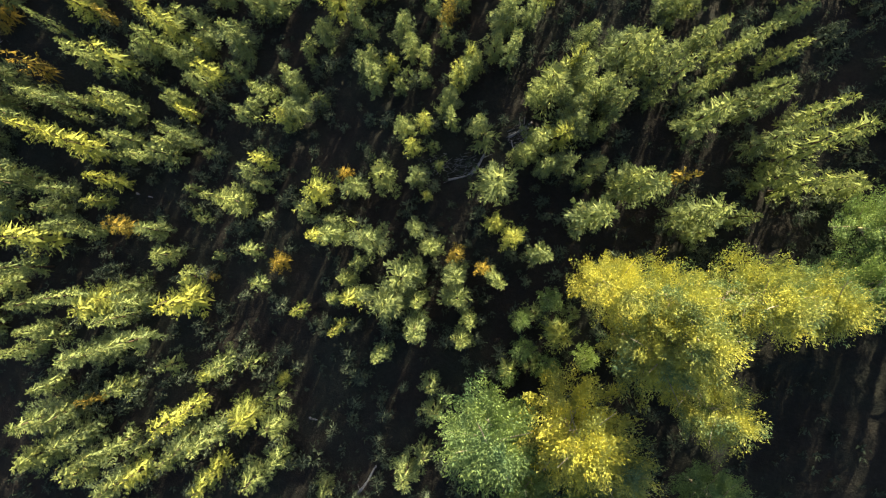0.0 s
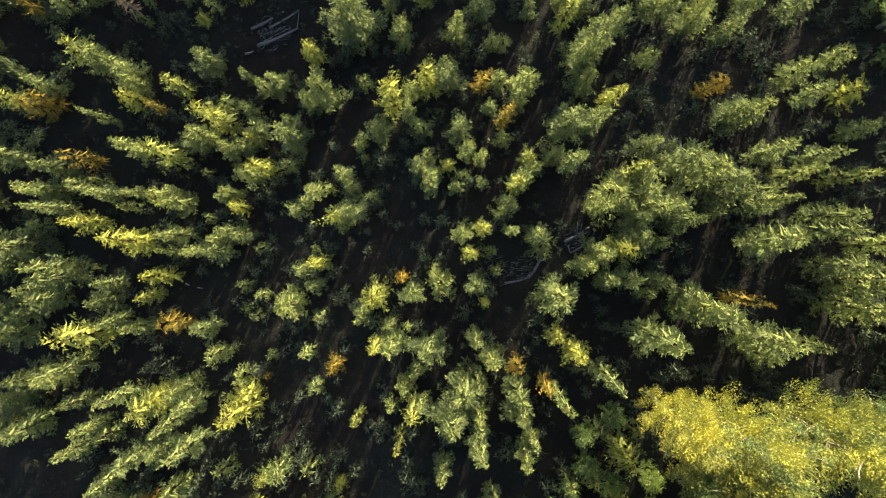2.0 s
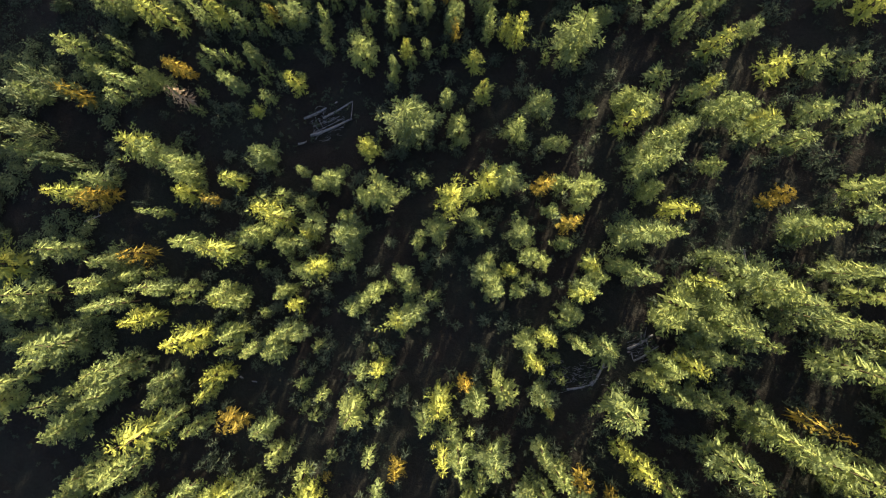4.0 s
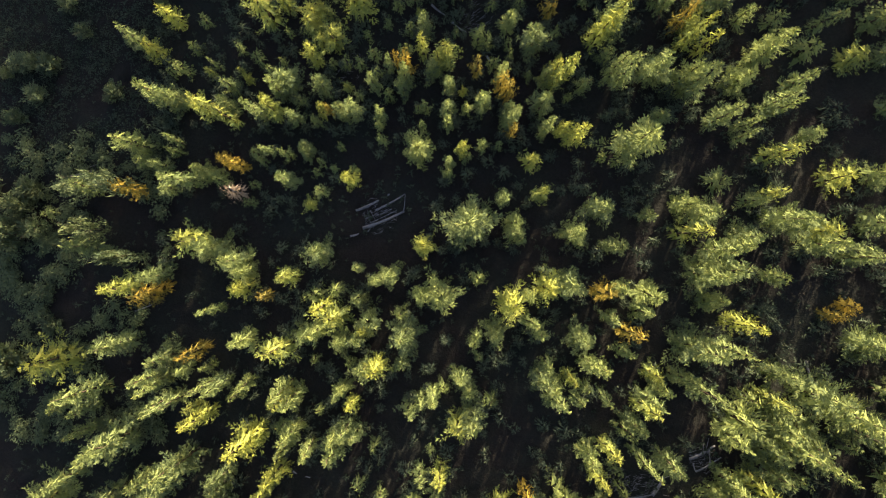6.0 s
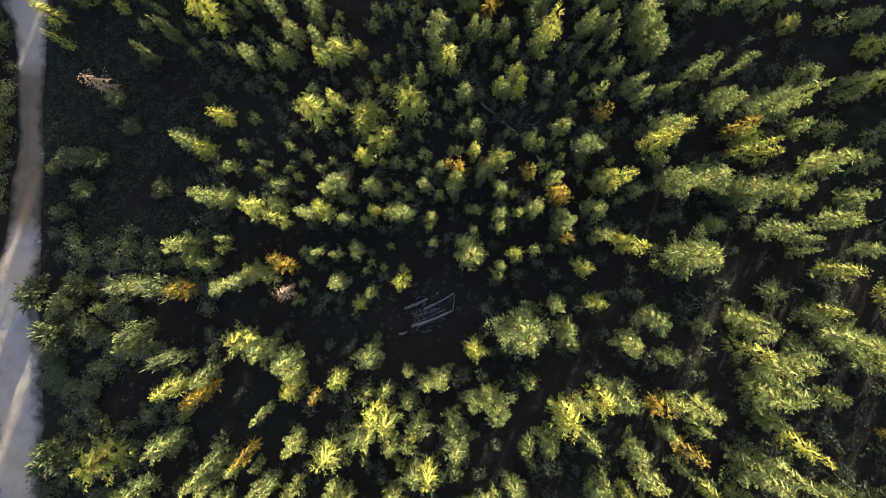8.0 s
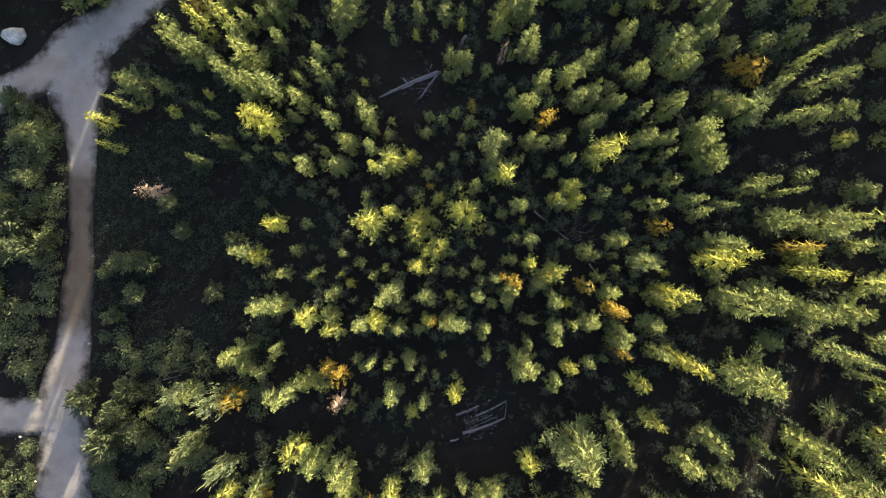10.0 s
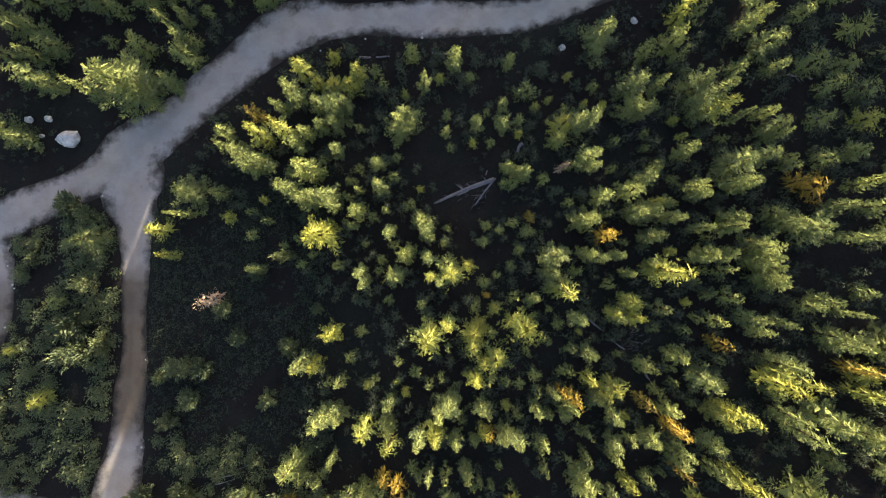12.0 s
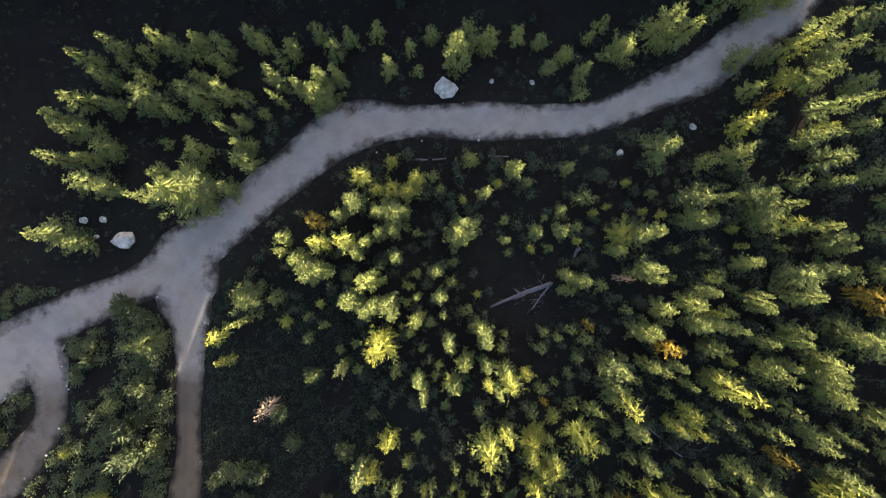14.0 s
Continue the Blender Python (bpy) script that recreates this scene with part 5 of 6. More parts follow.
young_spruce(-62.5, 80.2, 4.1, 2.8)
young_spruce(-71.8, 80.4, 4.1, 3.4)
tall_spruce(-16.6, 80.7, 7.1, 3.7)
spruce(-58.2, 80.8, 5.7, 1.6)
young_spruce(-57.3, 80.9, 3.5, 1.5)
small_spruce(-66.4, 81.1, 1.8, 1.4)
tall_spruce(-3.2, 81.3, 8.2, 2.1)
spruce(-75.1, 81.8, 5.7, 2.0)
small_spruce(8.1, 81.9, 3.0, 2.9)
young_spruce(-73.4, 82.1, 4.4, 2.5)
larch(-2.1, 82.2, 5.4, 2.4)
spruce(-59.2, 82.2, 6.3, 1.3)
larch(-8.9, 82.7, 6.7, 2.6)
young_spruce(2.6, 82.9, 3.9, 2.5)
spruce(-75.9, 83.0, 6.1, 2.5)
spruce(-58.1, 83.1, 5.0, 1.8)
young_spruce(-6.8, 83.5, 4.2, 1.6)
small_spruce(-61.5, 84.1, 2.3, 2.0)
young_spruce(-65.2, 84.2, 4.1, 1.8)
small_spruce(-56.3, 84.4, 1.8, 1.5)
tall_spruce(-1.8, 84.5, 10.2, 2.5)
spruce(-71.0, 84.7, 5.0, 2.2)
spruce(-67.0, 84.9, 6.6, 3.5)
spruce(-73.9, 85.0, 6.0, 2.3)
tall_spruce(-53.8, 85.0, 7.1, 1.1)
sapling(-6.4, 85.3, 4.8, 1.4)
larch(6.3, 85.3, 3.4, 3.0)
small_spruce(-58.0, 85.5, 2.8, 1.9)
spruce(-49.6, 85.5, 4.8, 2.3)
tall_spruce(-50.3, 85.7, 7.0, 3.2)
young_spruce(-62.5, 85.7, 3.6, 3.4)
spruce(-59.8, 85.8, 6.1, 2.5)
tall_spruce(-51.6, 86.1, 7.3, 2.2)
young_spruce(-63.9, 86.4, 4.1, 2.8)
young_spruce(-69.3, 86.5, 3.9, 1.9)
spruce(-8.0, 86.5, 4.9, 2.0)
small_spruce(-23.9, 86.6, 2.3, 1.8)
young_spruce(2.4, 87.0, 4.2, 2.8)
spruce(-54.7, 87.1, 6.6, 2.4)
spruce(-49.7, 87.1, 6.5, 2.1)
tall_spruce(-2.9, 87.2, 7.7, 3.1)
spruce(-71.8, 87.3, 5.5, 2.3)
young_spruce(-61.5, 87.3, 3.4, 1.9)
young_spruce(-68.0, 87.7, 3.9, 2.1)
spruce(-48.3, 87.7, 5.7, 1.7)
larch(-4.4, 87.8, 3.6, 2.8)
young_spruce(-62.9, 87.9, 3.4, 1.9)
spruce(-24.3, 88.3, 5.7, 2.1)
spruce(-43.2, 88.5, 5.9, 2.1)
young_spruce(-60.0, 88.9, 3.3, 1.7)
spruce(-73.1, 88.9, 6.6, 2.2)
small_spruce(-40.3, 89.0, 2.3, 1.3)
young_spruce(-69.9, 89.0, 3.6, 1.8)
young_spruce(-27.1, 89.1, 3.4, 2.1)
tall_spruce(-1.7, 89.3, 9.2, 2.6)
young_spruce(-8.9, 89.6, 3.9, 2.9)
small_spruce(-54.2, 89.6, 2.8, 2.2)
small_spruce(-61.2, 89.9, 3.1, 2.1)
small_spruce(-62.9, 90.0, 3.3, 1.7)
young_spruce(-68.0, 90.0, 3.9, 1.9)
young_spruce(-5.9, 90.1, 3.6, 2.6)
tall_spruce(-36.3, 90.1, 7.5, 3.7)
larch(-4.2, 90.2, 7.2, 2.4)
spruce(-64.5, 90.2, 5.0, 2.2)
spruce(-70.6, 90.3, 6.0, 2.3)
young_spruce(4.9, 90.3, 3.8, 3.0)
young_spruce(-59.9, 90.4, 3.4, 1.8)
young_spruce(-25.5, 90.4, 3.4, 2.1)
young_spruce(-48.8, 90.5, 4.7, 2.5)
spruce(-20.5, 90.5, 5.4, 3.0)
young_spruce(-53.1, 90.6, 3.9, 2.4)
young_spruce(-41.2, 90.9, 4.5, 1.4)
young_spruce(-55.8, 91.1, 3.9, 2.2)
spruce(-62.5, 91.2, 5.0, 2.2)
spruce(-66.4, 91.3, 5.5, 2.3)
tall_spruce(-3.0, 91.5, 9.2, 2.6)
young_spruce(-60.7, 91.5, 3.9, 1.9)
young_spruce(-33.4, 91.6, 4.4, 2.8)
young_spruce(-28.1, 91.7, 3.4, 1.9)
spruce(-57.0, 91.8, 5.0, 2.0)
young_spruce(-47.2, 91.8, 4.4, 1.8)
tall_spruce(-14.9, 91.9, 7.2, 2.8)
tall_spruce(-17.0, 92.0, 8.2, 3.1)
small_spruce(0.3, 92.0, 2.2, 2.1)
young_spruce(-50.3, 92.1, 4.4, 2.1)
young_spruce(-35.5, 92.1, 4.4, 2.8)
small_spruce(-23.1, 92.2, 2.8, 1.4)
young_spruce(-39.1, 92.3, 3.9, 1.9)
young_spruce(-30.4, 92.3, 3.9, 2.1)
young_spruce(-44.7, 92.4, 4.4, 1.8)
young_spruce(-22.1, 93.3, 3.4, 1.5)
young_spruce(3.3, 93.6, 3.8, 3.2)
young_spruce(-10.8, 94.8, 4.6, 2.9)
spruce(-7.6, 95.1, 5.0, 3.2)
larch(-4.2, 96.0, 3.1, 3.0)
young_spruce(-12.5, 97.1, 4.3, 2.5)
larch(-8.9, 97.9, 4.1, 3.4)
young_spruce(-2.0, 98.3, 3.5, 3.2)
young_spruce(1.5, 98.4, 3.8, 2.4)


# ---- more trees of the forest, standing close beside the others ----
small_spruce(5.0, -9.3, 3.0, 1.7)
small_spruce(6.7, -8.8, 3.0, 1.8)
spruce(2.0, -5.4, 6.0, 1.6)
small_spruce(10.1, -5.1, 3.0, 1.6)
small_spruce(7.3, -5.0, 3.0, 1.8)
young_spruce(-9.3, -4.1, 4.0, 1.3)
spruce(-1.8, -4.0, 6.0, 1.8)
young_spruce(0.6, -3.9, 4.0, 1.3)
spruce(-6.7, -3.6, 5.0, 1.9)
young_spruce(-28.2, -3.0, 4.0, 2.2)
spruce(-8.1, -2.4, 5.0, 1.9)
young_spruce(-7.1, -1.1, 4.5, 2.0)
small_spruce(-20.4, -0.4, 2.5, 1.2)
small_spruce(-24.5, -0.1, 3.0, 1.3)
small_spruce(-7.9, 2.4, 3.0, 1.0)
young_spruce(-9.6, 2.7, 4.0, 1.7)
small_spruce(-22.3, 3.0, 2.5, 1.4)
small_spruce(-16.2, 3.0, 2.5, 1.4)
spruce(14.0, 5.4, 7.0, 2.6)
young_spruce(11.4, 5.5, 4.0, 1.4)
small_spruce(-23.5, 5.8, 2.5, 1.6)
young_spruce(-16.2, 5.9, 4.5, 2.1)
spruce(12.0, 6.5, 5.0, 1.8)
spruce(8.3, 6.6, 5.5, 2.0)
spruce(9.7, 6.7, 6.0, 2.3)
young_spruce(-17.6, 7.2, 4.5, 1.9)
small_spruce(-0.2, 7.2, 3.0, 1.2)
small_spruce(-0.6, 8.9, 3.0, 1.3)
small_spruce(-22.0, 9.3, 2.6, 1.5)
small_spruce(-16.7, 9.3, 2.4, 1.0)
young_spruce(12.6, 9.5, 4.5, 1.5)
small_spruce(17.1, 12.0, 3.0, 1.7)
small_spruce(-27.6, 12.3, 2.5, 1.3)
spruce(7.9, 12.6, 6.0, 2.3)
spruce(10.2, 12.6, 5.0, 1.9)
young_spruce(-36.1, 13.6, 4.0, 1.4)
young_spruce(-17.7, 13.8, 4.0, 1.7)
small_spruce(-11.1, 14.1, 2.6, 1.6)
young_spruce(-3.7, 14.7, 4.0, 1.5)
small_spruce(-15.5, 14.9, 2.6, 1.4)
spruce(1.9, 15.1, 6.0, 2.1)
spruce(-5.7, 15.7, 5.0, 1.8)
small_spruce(-2.8, 15.7, 3.0, 1.5)
young_spruce(-41.6, 15.9, 4.0, 1.9)
spruce(2.8, 16.0, 5.0, 1.8)
spruce(-14.1, 16.1, 5.0, 1.9)
young_spruce(-39.1, 16.2, 3.5, 1.6)
small_spruce(-24.6, 16.8, 3.0, 1.4)
spruce(4.6, 17.0, 5.5, 2.1)
small_spruce(-28.4, 17.0, 2.4, 1.1)
young_spruce(-1.3, 17.2, 4.0, 1.9)
young_spruce(-19.3, 17.3, 4.5, 1.8)
young_spruce(-6.0, 17.5, 4.5, 1.7)
small_spruce(-12.1, 17.8, 2.4, 1.1)
young_spruce(0.5, 18.8, 4.5, 1.6)
spruce(-25.6, 18.9, 5.0, 2.5)
small_spruce(-12.6, 19.0, 2.6, 1.6)
young_spruce(-24.0, 19.1, 4.5, 2.3)
small_spruce(-12.3, 19.7, 2.8, 1.7)
young_spruce(5.0, 19.9, 4.5, 1.8)
spruce(-10.6, 20.3, 5.0, 2.7)
young_spruce(-6.6, 20.3, 4.5, 1.9)
young_spruce(-19.6, 21.8, 4.0, 1.6)
young_spruce(-0.5, 21.9, 4.5, 1.7)
spruce(2.1, 22.3, 5.0, 1.9)
spruce(7.6, 23.3, 5.5, 2.2)
small_spruce(-28.4, 23.5, 3.2, 2.6)
spruce(-17.5, 23.5, 5.0, 2.0)
spruce(-7.6, 23.6, 5.0, 1.7)
small_spruce(-26.2, 23.9, 3.0, 2.1)
young_spruce(0.4, 24.4, 4.5, 1.9)
small_spruce(-12.1, 25.1, 3.0, 1.8)
young_spruce(-8.2, 28.8, 3.5, 1.3)
young_spruce(-8.5, 29.6, 4.5, 2.0)
small_spruce(-35.1, 32.7, 2.6, 1.3)
small_spruce(-34.7, 34.5, 2.4, 1.1)
small_spruce(-38.0, 35.0, 3.0, 1.7)
small_spruce(-24.6, 36.1, 2.0, 1.0)
small_spruce(-26.5, 36.1, 2.2, 1.1)
young_spruce(-43.9, 36.6, 4.0, 2.1)
small_spruce(-0.3, 36.7, 2.2, 1.0)
young_spruce(-45.7, 36.7, 4.0, 1.9)
small_spruce(-13.1, 37.1, 2.6, 1.4)
small_spruce(-34.5, 37.8, 2.8, 1.4)
small_spruce(-9.9, 38.2, 2.2, 1.0)
small_spruce(-3.3, 42.7, 2.4, 1.1)
small_spruce(-7.0, 45.1, 2.2, 1.0)
young_spruce(0.2, 46.5, 3.5, 1.8)
young_spruce(-15.0, 35.5, 3.4, 1.4)
small_spruce(-28.2, 35.8, 2.4, 1.0)
young_spruce(-33.8, 37.0, 3.4, 1.2)
young_spruce(-42.8, 38.0, 3.4, 1.2)
small_spruce(-25.7, 38.3, 2.4, 0.9)
young_spruce(-21.8, 40.4, 3.4, 1.2)
young_spruce(-28.2, 40.8, 3.4, 1.3)
small_spruce(-17.9, 42.0, 2.4, 1.1)
spruce(-37.4, 42.5, 4.6, 1.6)
spruce(-19.3, 44.0, 4.6, 2.1)
young_spruce(-15.1, 44.5, 3.4, 1.2)
spruce(-5.4, 44.6, 4.6, 2.0)
spruce(-16.3, 45.7, 4.6, 2.3)
young_spruce(-19.1, 45.7, 3.4, 1.2)
small_spruce(-43.2, 46.1, 2.4, 1.1)
small_spruce(-19.6, 47.9, 2.4, 1.1)
spruce(0.0, 58.5, 4.6, 2.2)
spruce(-4.3, 59.8, 4.6, 2.0)
small_spruce(-41.7, 62.6, 2.4, 0.8)
spruce(-9.8, 63.2, 4.6, 1.7)
young_spruce(-9.8, 64.8, 3.4, 1.4)
spruce(-6.8, 66.5, 4.6, 1.6)
small_spruce(-25.6, 66.6, 2.4, 1.1)
small_spruce(-40.8, 66.7, 2.4, 1.0)
spruce(-1.8, 66.7, 4.6, 1.6)
spruce(-24.3, 67.7, 4.6, 1.6)
young_spruce(-11.0, 68.0, 3.4, 1.4)
small_spruce(-19.0, 68.4, 2.4, 1.1)
young_spruce(1.7, 69.0, 3.4, 1.4)

shrub(-54.2, 53.4, 1.7, 2.3)
shrub(-50.8, 57.4, 1.5, 1.9)
shrub(-52.7, 50.5, 1.6, 2.1)
shrub(-57.6, 44.0, 1.8, 2.6)
shrub(-56.5, 47.2, 1.6, 2.1)
shrub(-47.4, 49.7, 1.5, 1.9)
shrub(-60.8, 46.3, 1.5, 1.6)
shrub(-44.6, 53.6, 1.4, 1.4)
shrub(-59.9, 41.7, 1.6, 2.1)
shrub(-49.6, 44.2, 1.6, 2.1)
bare_larch(-30.9, 57.6, 4.8, 3.2)
bare_larch(-36.4, 57.2, 3.8, 2.6)

young_spruce(-68.6, 60.5, 3.6, 2.6)


# ---- poplars on the slope ----
poplar(11.6, -2.5, 12.0, 4.4)
poplar(14.4, -3.0, 12.6, 4.6)
poplar(13.6, -6.6, 11.0, 6.2)
poplar(14.6, -5.4, 13.6, 5.0)
poplar(20.0, -2.8, 11.6, 5.6)
poplar(23.8, -3.2, 10.4, 4.6)
poplar(27.2, -2.6, 9.4, 4.8, green=True)
poplar(29.6, 1.4, 8.0, 4.6, green=True)
poplar(8.4, -11.8, 11.4, 6.6)
poplar(3.4, -13.2, 9.6, 6.8, green=True)
poplar(10.8, -14.2, 9.4, 4.8)
poplar(5.8, -16.2, 9.0, 4.4, green=True)
poplar(16.8, -9.8, 11.2, 4.8)
poplar(9.6, -17.5, 7.5, 3.8, green=True)
poplar(18.0, -17.0, 7.0, 4.4, green=True)
poplar(32.0, 1.0, 9.0, 5.4, green=True)
poplar(31.9, 27.5, 8.0, 4.6, green=True)


for x, y, height, width in ((6.2, -5.6, 2.8, 1.9), (6.4, -8.0, 2.6, 2.0), (8.4, -4.0, 3.0, 1.9), (5.0, -9.8, 2.6, 1.8), (8.0, -9.3, 2.8, 2.2),
                            (10.8, -8.4, 3.2, 2.0)):
    young_poplar(x, y, height, width)


# ---- fallen logs ----
def log(x0, y0, x1, y1, radius, label, rest=0.6, lift=0.0, stubs=0):
    """A fallen stem lying from one end to the other, thinner towards its top, with broken ends and branch stubs."""
    r = random.Random(f"log {x0} {y0}")
    a, b = Vector((x0, y0, float(ground_z(x0, y0)))), Vector((x1, y1, float(ground_z(x1, y1))))
    n = 9
    along = (b - a).normalized()
    side = along.cross(Vector((0, 0, 1))).normalized()
    v, f = [], []
    pts, rad = [], []
    for i in range(n):
        q = i / (n - 1)
        w = radius * (1 - 0.45 * q) * r.uniform(0.92, 1.08)
        pts.append((b - a) * q + side * (radius * 0.5 * math.sin(q * 4 + r.uniform(-0.3, 0.3))) + Vector((0, 0, w * rest + lift)))
        rad.append(w)
    tube(v, f, pts, rad, 9)
    ob = new("fallen_log")
    ob.location = a
    part("stem", mesh_of("stem", v, f, WEATHERED, True), ob)
    for k in range(stubs):
        q = r.uniform(0.15, 0.9)
        p = Vector(pts[int(q * (n - 1))])
        d = (side * r.choice((-1, 1)) * r.uniform(0.5, 1) + along * r.uniform(0.2, 0.8) + Vector((0, 0, r.uniform(0.0, 0.5)))).normalized()
        sv, sf = [], []
        length = r.uniform(0.4, 1.3)
        tube(sv, sf, [p, p + d * length * 0.5, p + d * length + Vector((0, 0, -0.08))], [radius * 0.3, radius * 0.2, radius * 0.07], 5)
        part("branch_stub", mesh_of("branch_stub", sv, sf, WEATHERED, True), ob)
    return tagged(ob, label, "fallen log", "fallen logs on the forest floor")


STACK = "bleached grey log lying in a loose stack in a clearing"
log(-24.4, 31.9, -20.9, 33.5, 0.13, STACK)
log(-22.4, 31.9, -19.3, 33.5, 0.12, STACK, lift=0.12)
log(-23.7, 30.1, -19.4, 31.7, 0.17, STACK)
log(-25.0, 29.3, -24.1, 29.5, 0.12, "short grey log end beside the log stack")
POLE = "thin bleached pole lying across the log stack"
log(-19.5, 31.7, -19.3, 33.4, 0.045, POLE, lift=0.2)
log(-23.9, 30.9, -21.2, 32.0, 0.045, POLE)
log(-23.0, 30.6, -20.2, 31.9, 0.04, POLE, lift=0.05)
log(-22.4, 31.3, -19.9, 32.4, 0.04, POLE, lift=0.05)
log(-23.6, 31.6, -22.7, 30.5, 0.035, POLE, lift=0.15)
log(-22.9, 31.9, -22.3, 30.7, 0.035, POLE, lift=0.15)
log(-23.2, 29.7, -22.5, 30.7, 0.035, POLE, lift=0.1)
BIG = "weathered grey fallen trunk with broken branches between young conifers"
log(-26.4, 67.2, -32.6, 64.7, 0.22, BIG, stubs=4)
log(-26.5, 67.0, -30.2, 65.5, 0.12, BIG, lift=0.05, stubs=2)
log(-26.2, 67.3, -28.4, 64.5, 0.11, BIG, stubs=2)
log(-27.1, 68.1, -27.5, 66.5, 0.06, "thin pale fallen stem lying between small spruces")
log(-23.5, 70.9, -24.1, 70.0, 0.22, "short weathered stump piece lying among spruces")
THIN = "thin pale fallen stem lying between small spruces"
log(-16.6, 52.9, -15.2, 51.7, 0.12, THIN)
log(-14.5, 51.0, -13.1, 49.9, 0.13, THIN)
log(-11.0, 47.5, -10.3, 46.6, 0.11, THIN)
log(2.7, 77.7, 5.0, 77.2, 0.16, BIG, stubs=3)
log(6.9, 79.4, 5.8, 80.6, 0.12, THIN)
log(5.0, 73.5, 6.6, 72.4, 0.12, THIN)
DULL = "brownish fallen stem on the bank below the gravel road"
log(-40.6, 79.9, -37.4, 80.0, 0.13, DULL)
log(-33.0, 80.4, -30.9, 80.3, 0.12, DULL)
log(-55.4, 35.6, -52.1, 36.3, 0.10, THIN)
log(-55.2, 35.0, -53.2, 35.5, 0.07, THIN)
log(-53.8, 36.4, -51.6, 37.0, 0.08, THIN)
log(0.6, 6.1, 2.9, 6.6, 0.11, BIG, stubs=1)
log(2.6, 6.5, 3.9, 8.4, 0.15, BIG, stubs=2)
log(5.8, 9.7, 7.9, 10.9, 0.14, BIG, stubs=3)
log(6.2, 8.7, 8.3, 10.0, 0.09, BIG, stubs=1)
log(6.1, 9.4, 6.2, 8.7, 0.06, THIN)
log(7.3, 9.4, 7.4, 10.3, 0.06, THIN, lift=0.1)
log(-30.5, 5.8, -28.7, 5.3, 0.10, THIN)
log(-11.5, -14.4, -10.8, -14.6, 0.10, THIN)
log(-7.1, -20.2, -5.5, -17.9, 0.13, "bleached white fallen stem on the slope", stubs=2)
log(15.7, 18.3, 15.9, 16.7, 0.13, THIN)
log(-47.8, 21.5, -45.4, 22.4, 0.08, "pale bare branch lying on the clearing floor", stubs=3)


def brush_pile(x, y, radius, count, label):
    """Bleached sticks and broken branches lying criss-cross."""
    r = random.Random(f"brush {x} {y}")
    v, f = [], []
    for _ in range(count):
        a, d, turn, length = r.uniform(0, 6.28), radius * r.random() ** 0.6, r.gauss(0.4, 0.5), r.uniform(0.2, 0.8)
        px, py = d * math.cos(a), d * math.sin(a)
        dx, dy = 0.5 * length * math.cos(turn), 0.5 * length * math.sin(turn)
        low, high = float(ground_z(x + px - dx, y + py - dy)) + 0.06, float(ground_z(x + px + dx, y + py + dy)) + 0.06 + r.uniform(0, 0.08)
        thick = r.uniform(0.01, 0.024)
        tube(v, f, [(px - dx, py - dy, low), (px + r.uniform(-0.05, 0.05), py + r.uniform(-0.05, 0.05), (low + high) / 2 + 0.03), (px + dx, py + dy, high)], [thick, thick * 0.8, thick * 0.4], 4)
    ob = new("brush_pile", mesh_of("brush_pile", v, f, WEATHERED))
    ob.location = (x, y, 0)
    return tagged(ob, label, "brush pile", kind="stuff")


BRUSH = "bleached grey sticks and slash lying on dark ground"
brush_pile(-12.2, 51.6, 1.8, 70, BRUSH)
brush_pile(-25.0, 46.6, 1.7, 60, BRUSH)
brush_pile(-22.0, 31.4, 1.9, 90, BRUSH)
brush_pile(-11.4, 72.7, 1.5, 40, BRUSH)
brush_pile(2.3, 7.3, 1.3, 60, BRUSH)
brush_pile(6.9, 9.8, 1.1, 60, BRUSH)
brush_pile(-0.4, 7.2, 1.6, 45, BRUSH)
brush_pile(-28.6, 65.4, 1.6, 40, BRUSH)


# ---- boulders ----
def boulder(x, y, size, tall, label):
    """A weathered block: a ball cut by flat faces, with a rough skin, sunk a little into the soil."""
    r = random.Random(f"boulder {x} {y}")
    bm = bmesh.new()
    bmesh.ops.create_icosphere(bm, subdivisions=4, radius=1.0)
    cuts = []
    for _ in range(11):
        d = Vector((r.gauss(0, 1), r.gauss(0, 1), r.gauss(0.2, 0.8))).normalized()
        cuts.append((d, r.uniform(0.58, 0.88)))
    for p in bm.verts:
        for d, k in cuts:
            over = p.co.dot(d) - k
            if over > 0:
                p.co -= d * over * 0.92
        c = p.co.copy()
        p.co *= 1 + 0.035 * math.sin(c.x * 9 + 2 * c.y) + 0.03 * math.sin(c.y * 13 + c.z * 7) + r.uniform(-0.012, 0.012)
        p.co = Vector((p.co.x * size * 0.58, p.co.y * size * 0.5, p.co.z * tall * 0.6))
    me = bpy.data.meshes.new("boulder")
    bm.to_mesh(me)
    bm.free()
    me.materials.append(STONE)
    ob = new("boulder", me)
    ob.matrix_world = pose(x, y, float(ground_z(x, y)) + tall * 0.36, 0, 0, r.uniform(0, 360))
    return tagged(ob, label, "boulder", "pale boulders beside the road")


boulder(-37.6, 87.3, 2.3, 1.4, "large pale blocky boulder at the edge of the gravel road")
boulder(-71.1, 71.1, 2.2, 1.4, "large pale grey boulder in the shade beside the road")
for x, y, size in ((-75.4, 73.1, 0.85), (-73.3, 73.2, 0.75), (-74.1, 71.4, 0.55), (-28.6, 88.0, 0.65), (-19.6, 80.7, 0.7), (-12.4, 83.4, 0.7), (-32.8, 88.1, 0.5)):
    boulder(x, y, size, size * 0.7, "small grey boulder on the dark ground near the road")


# ---- what nobody could count ----
END = (-37.6, 70.6)        # where the flight ends, over the plan


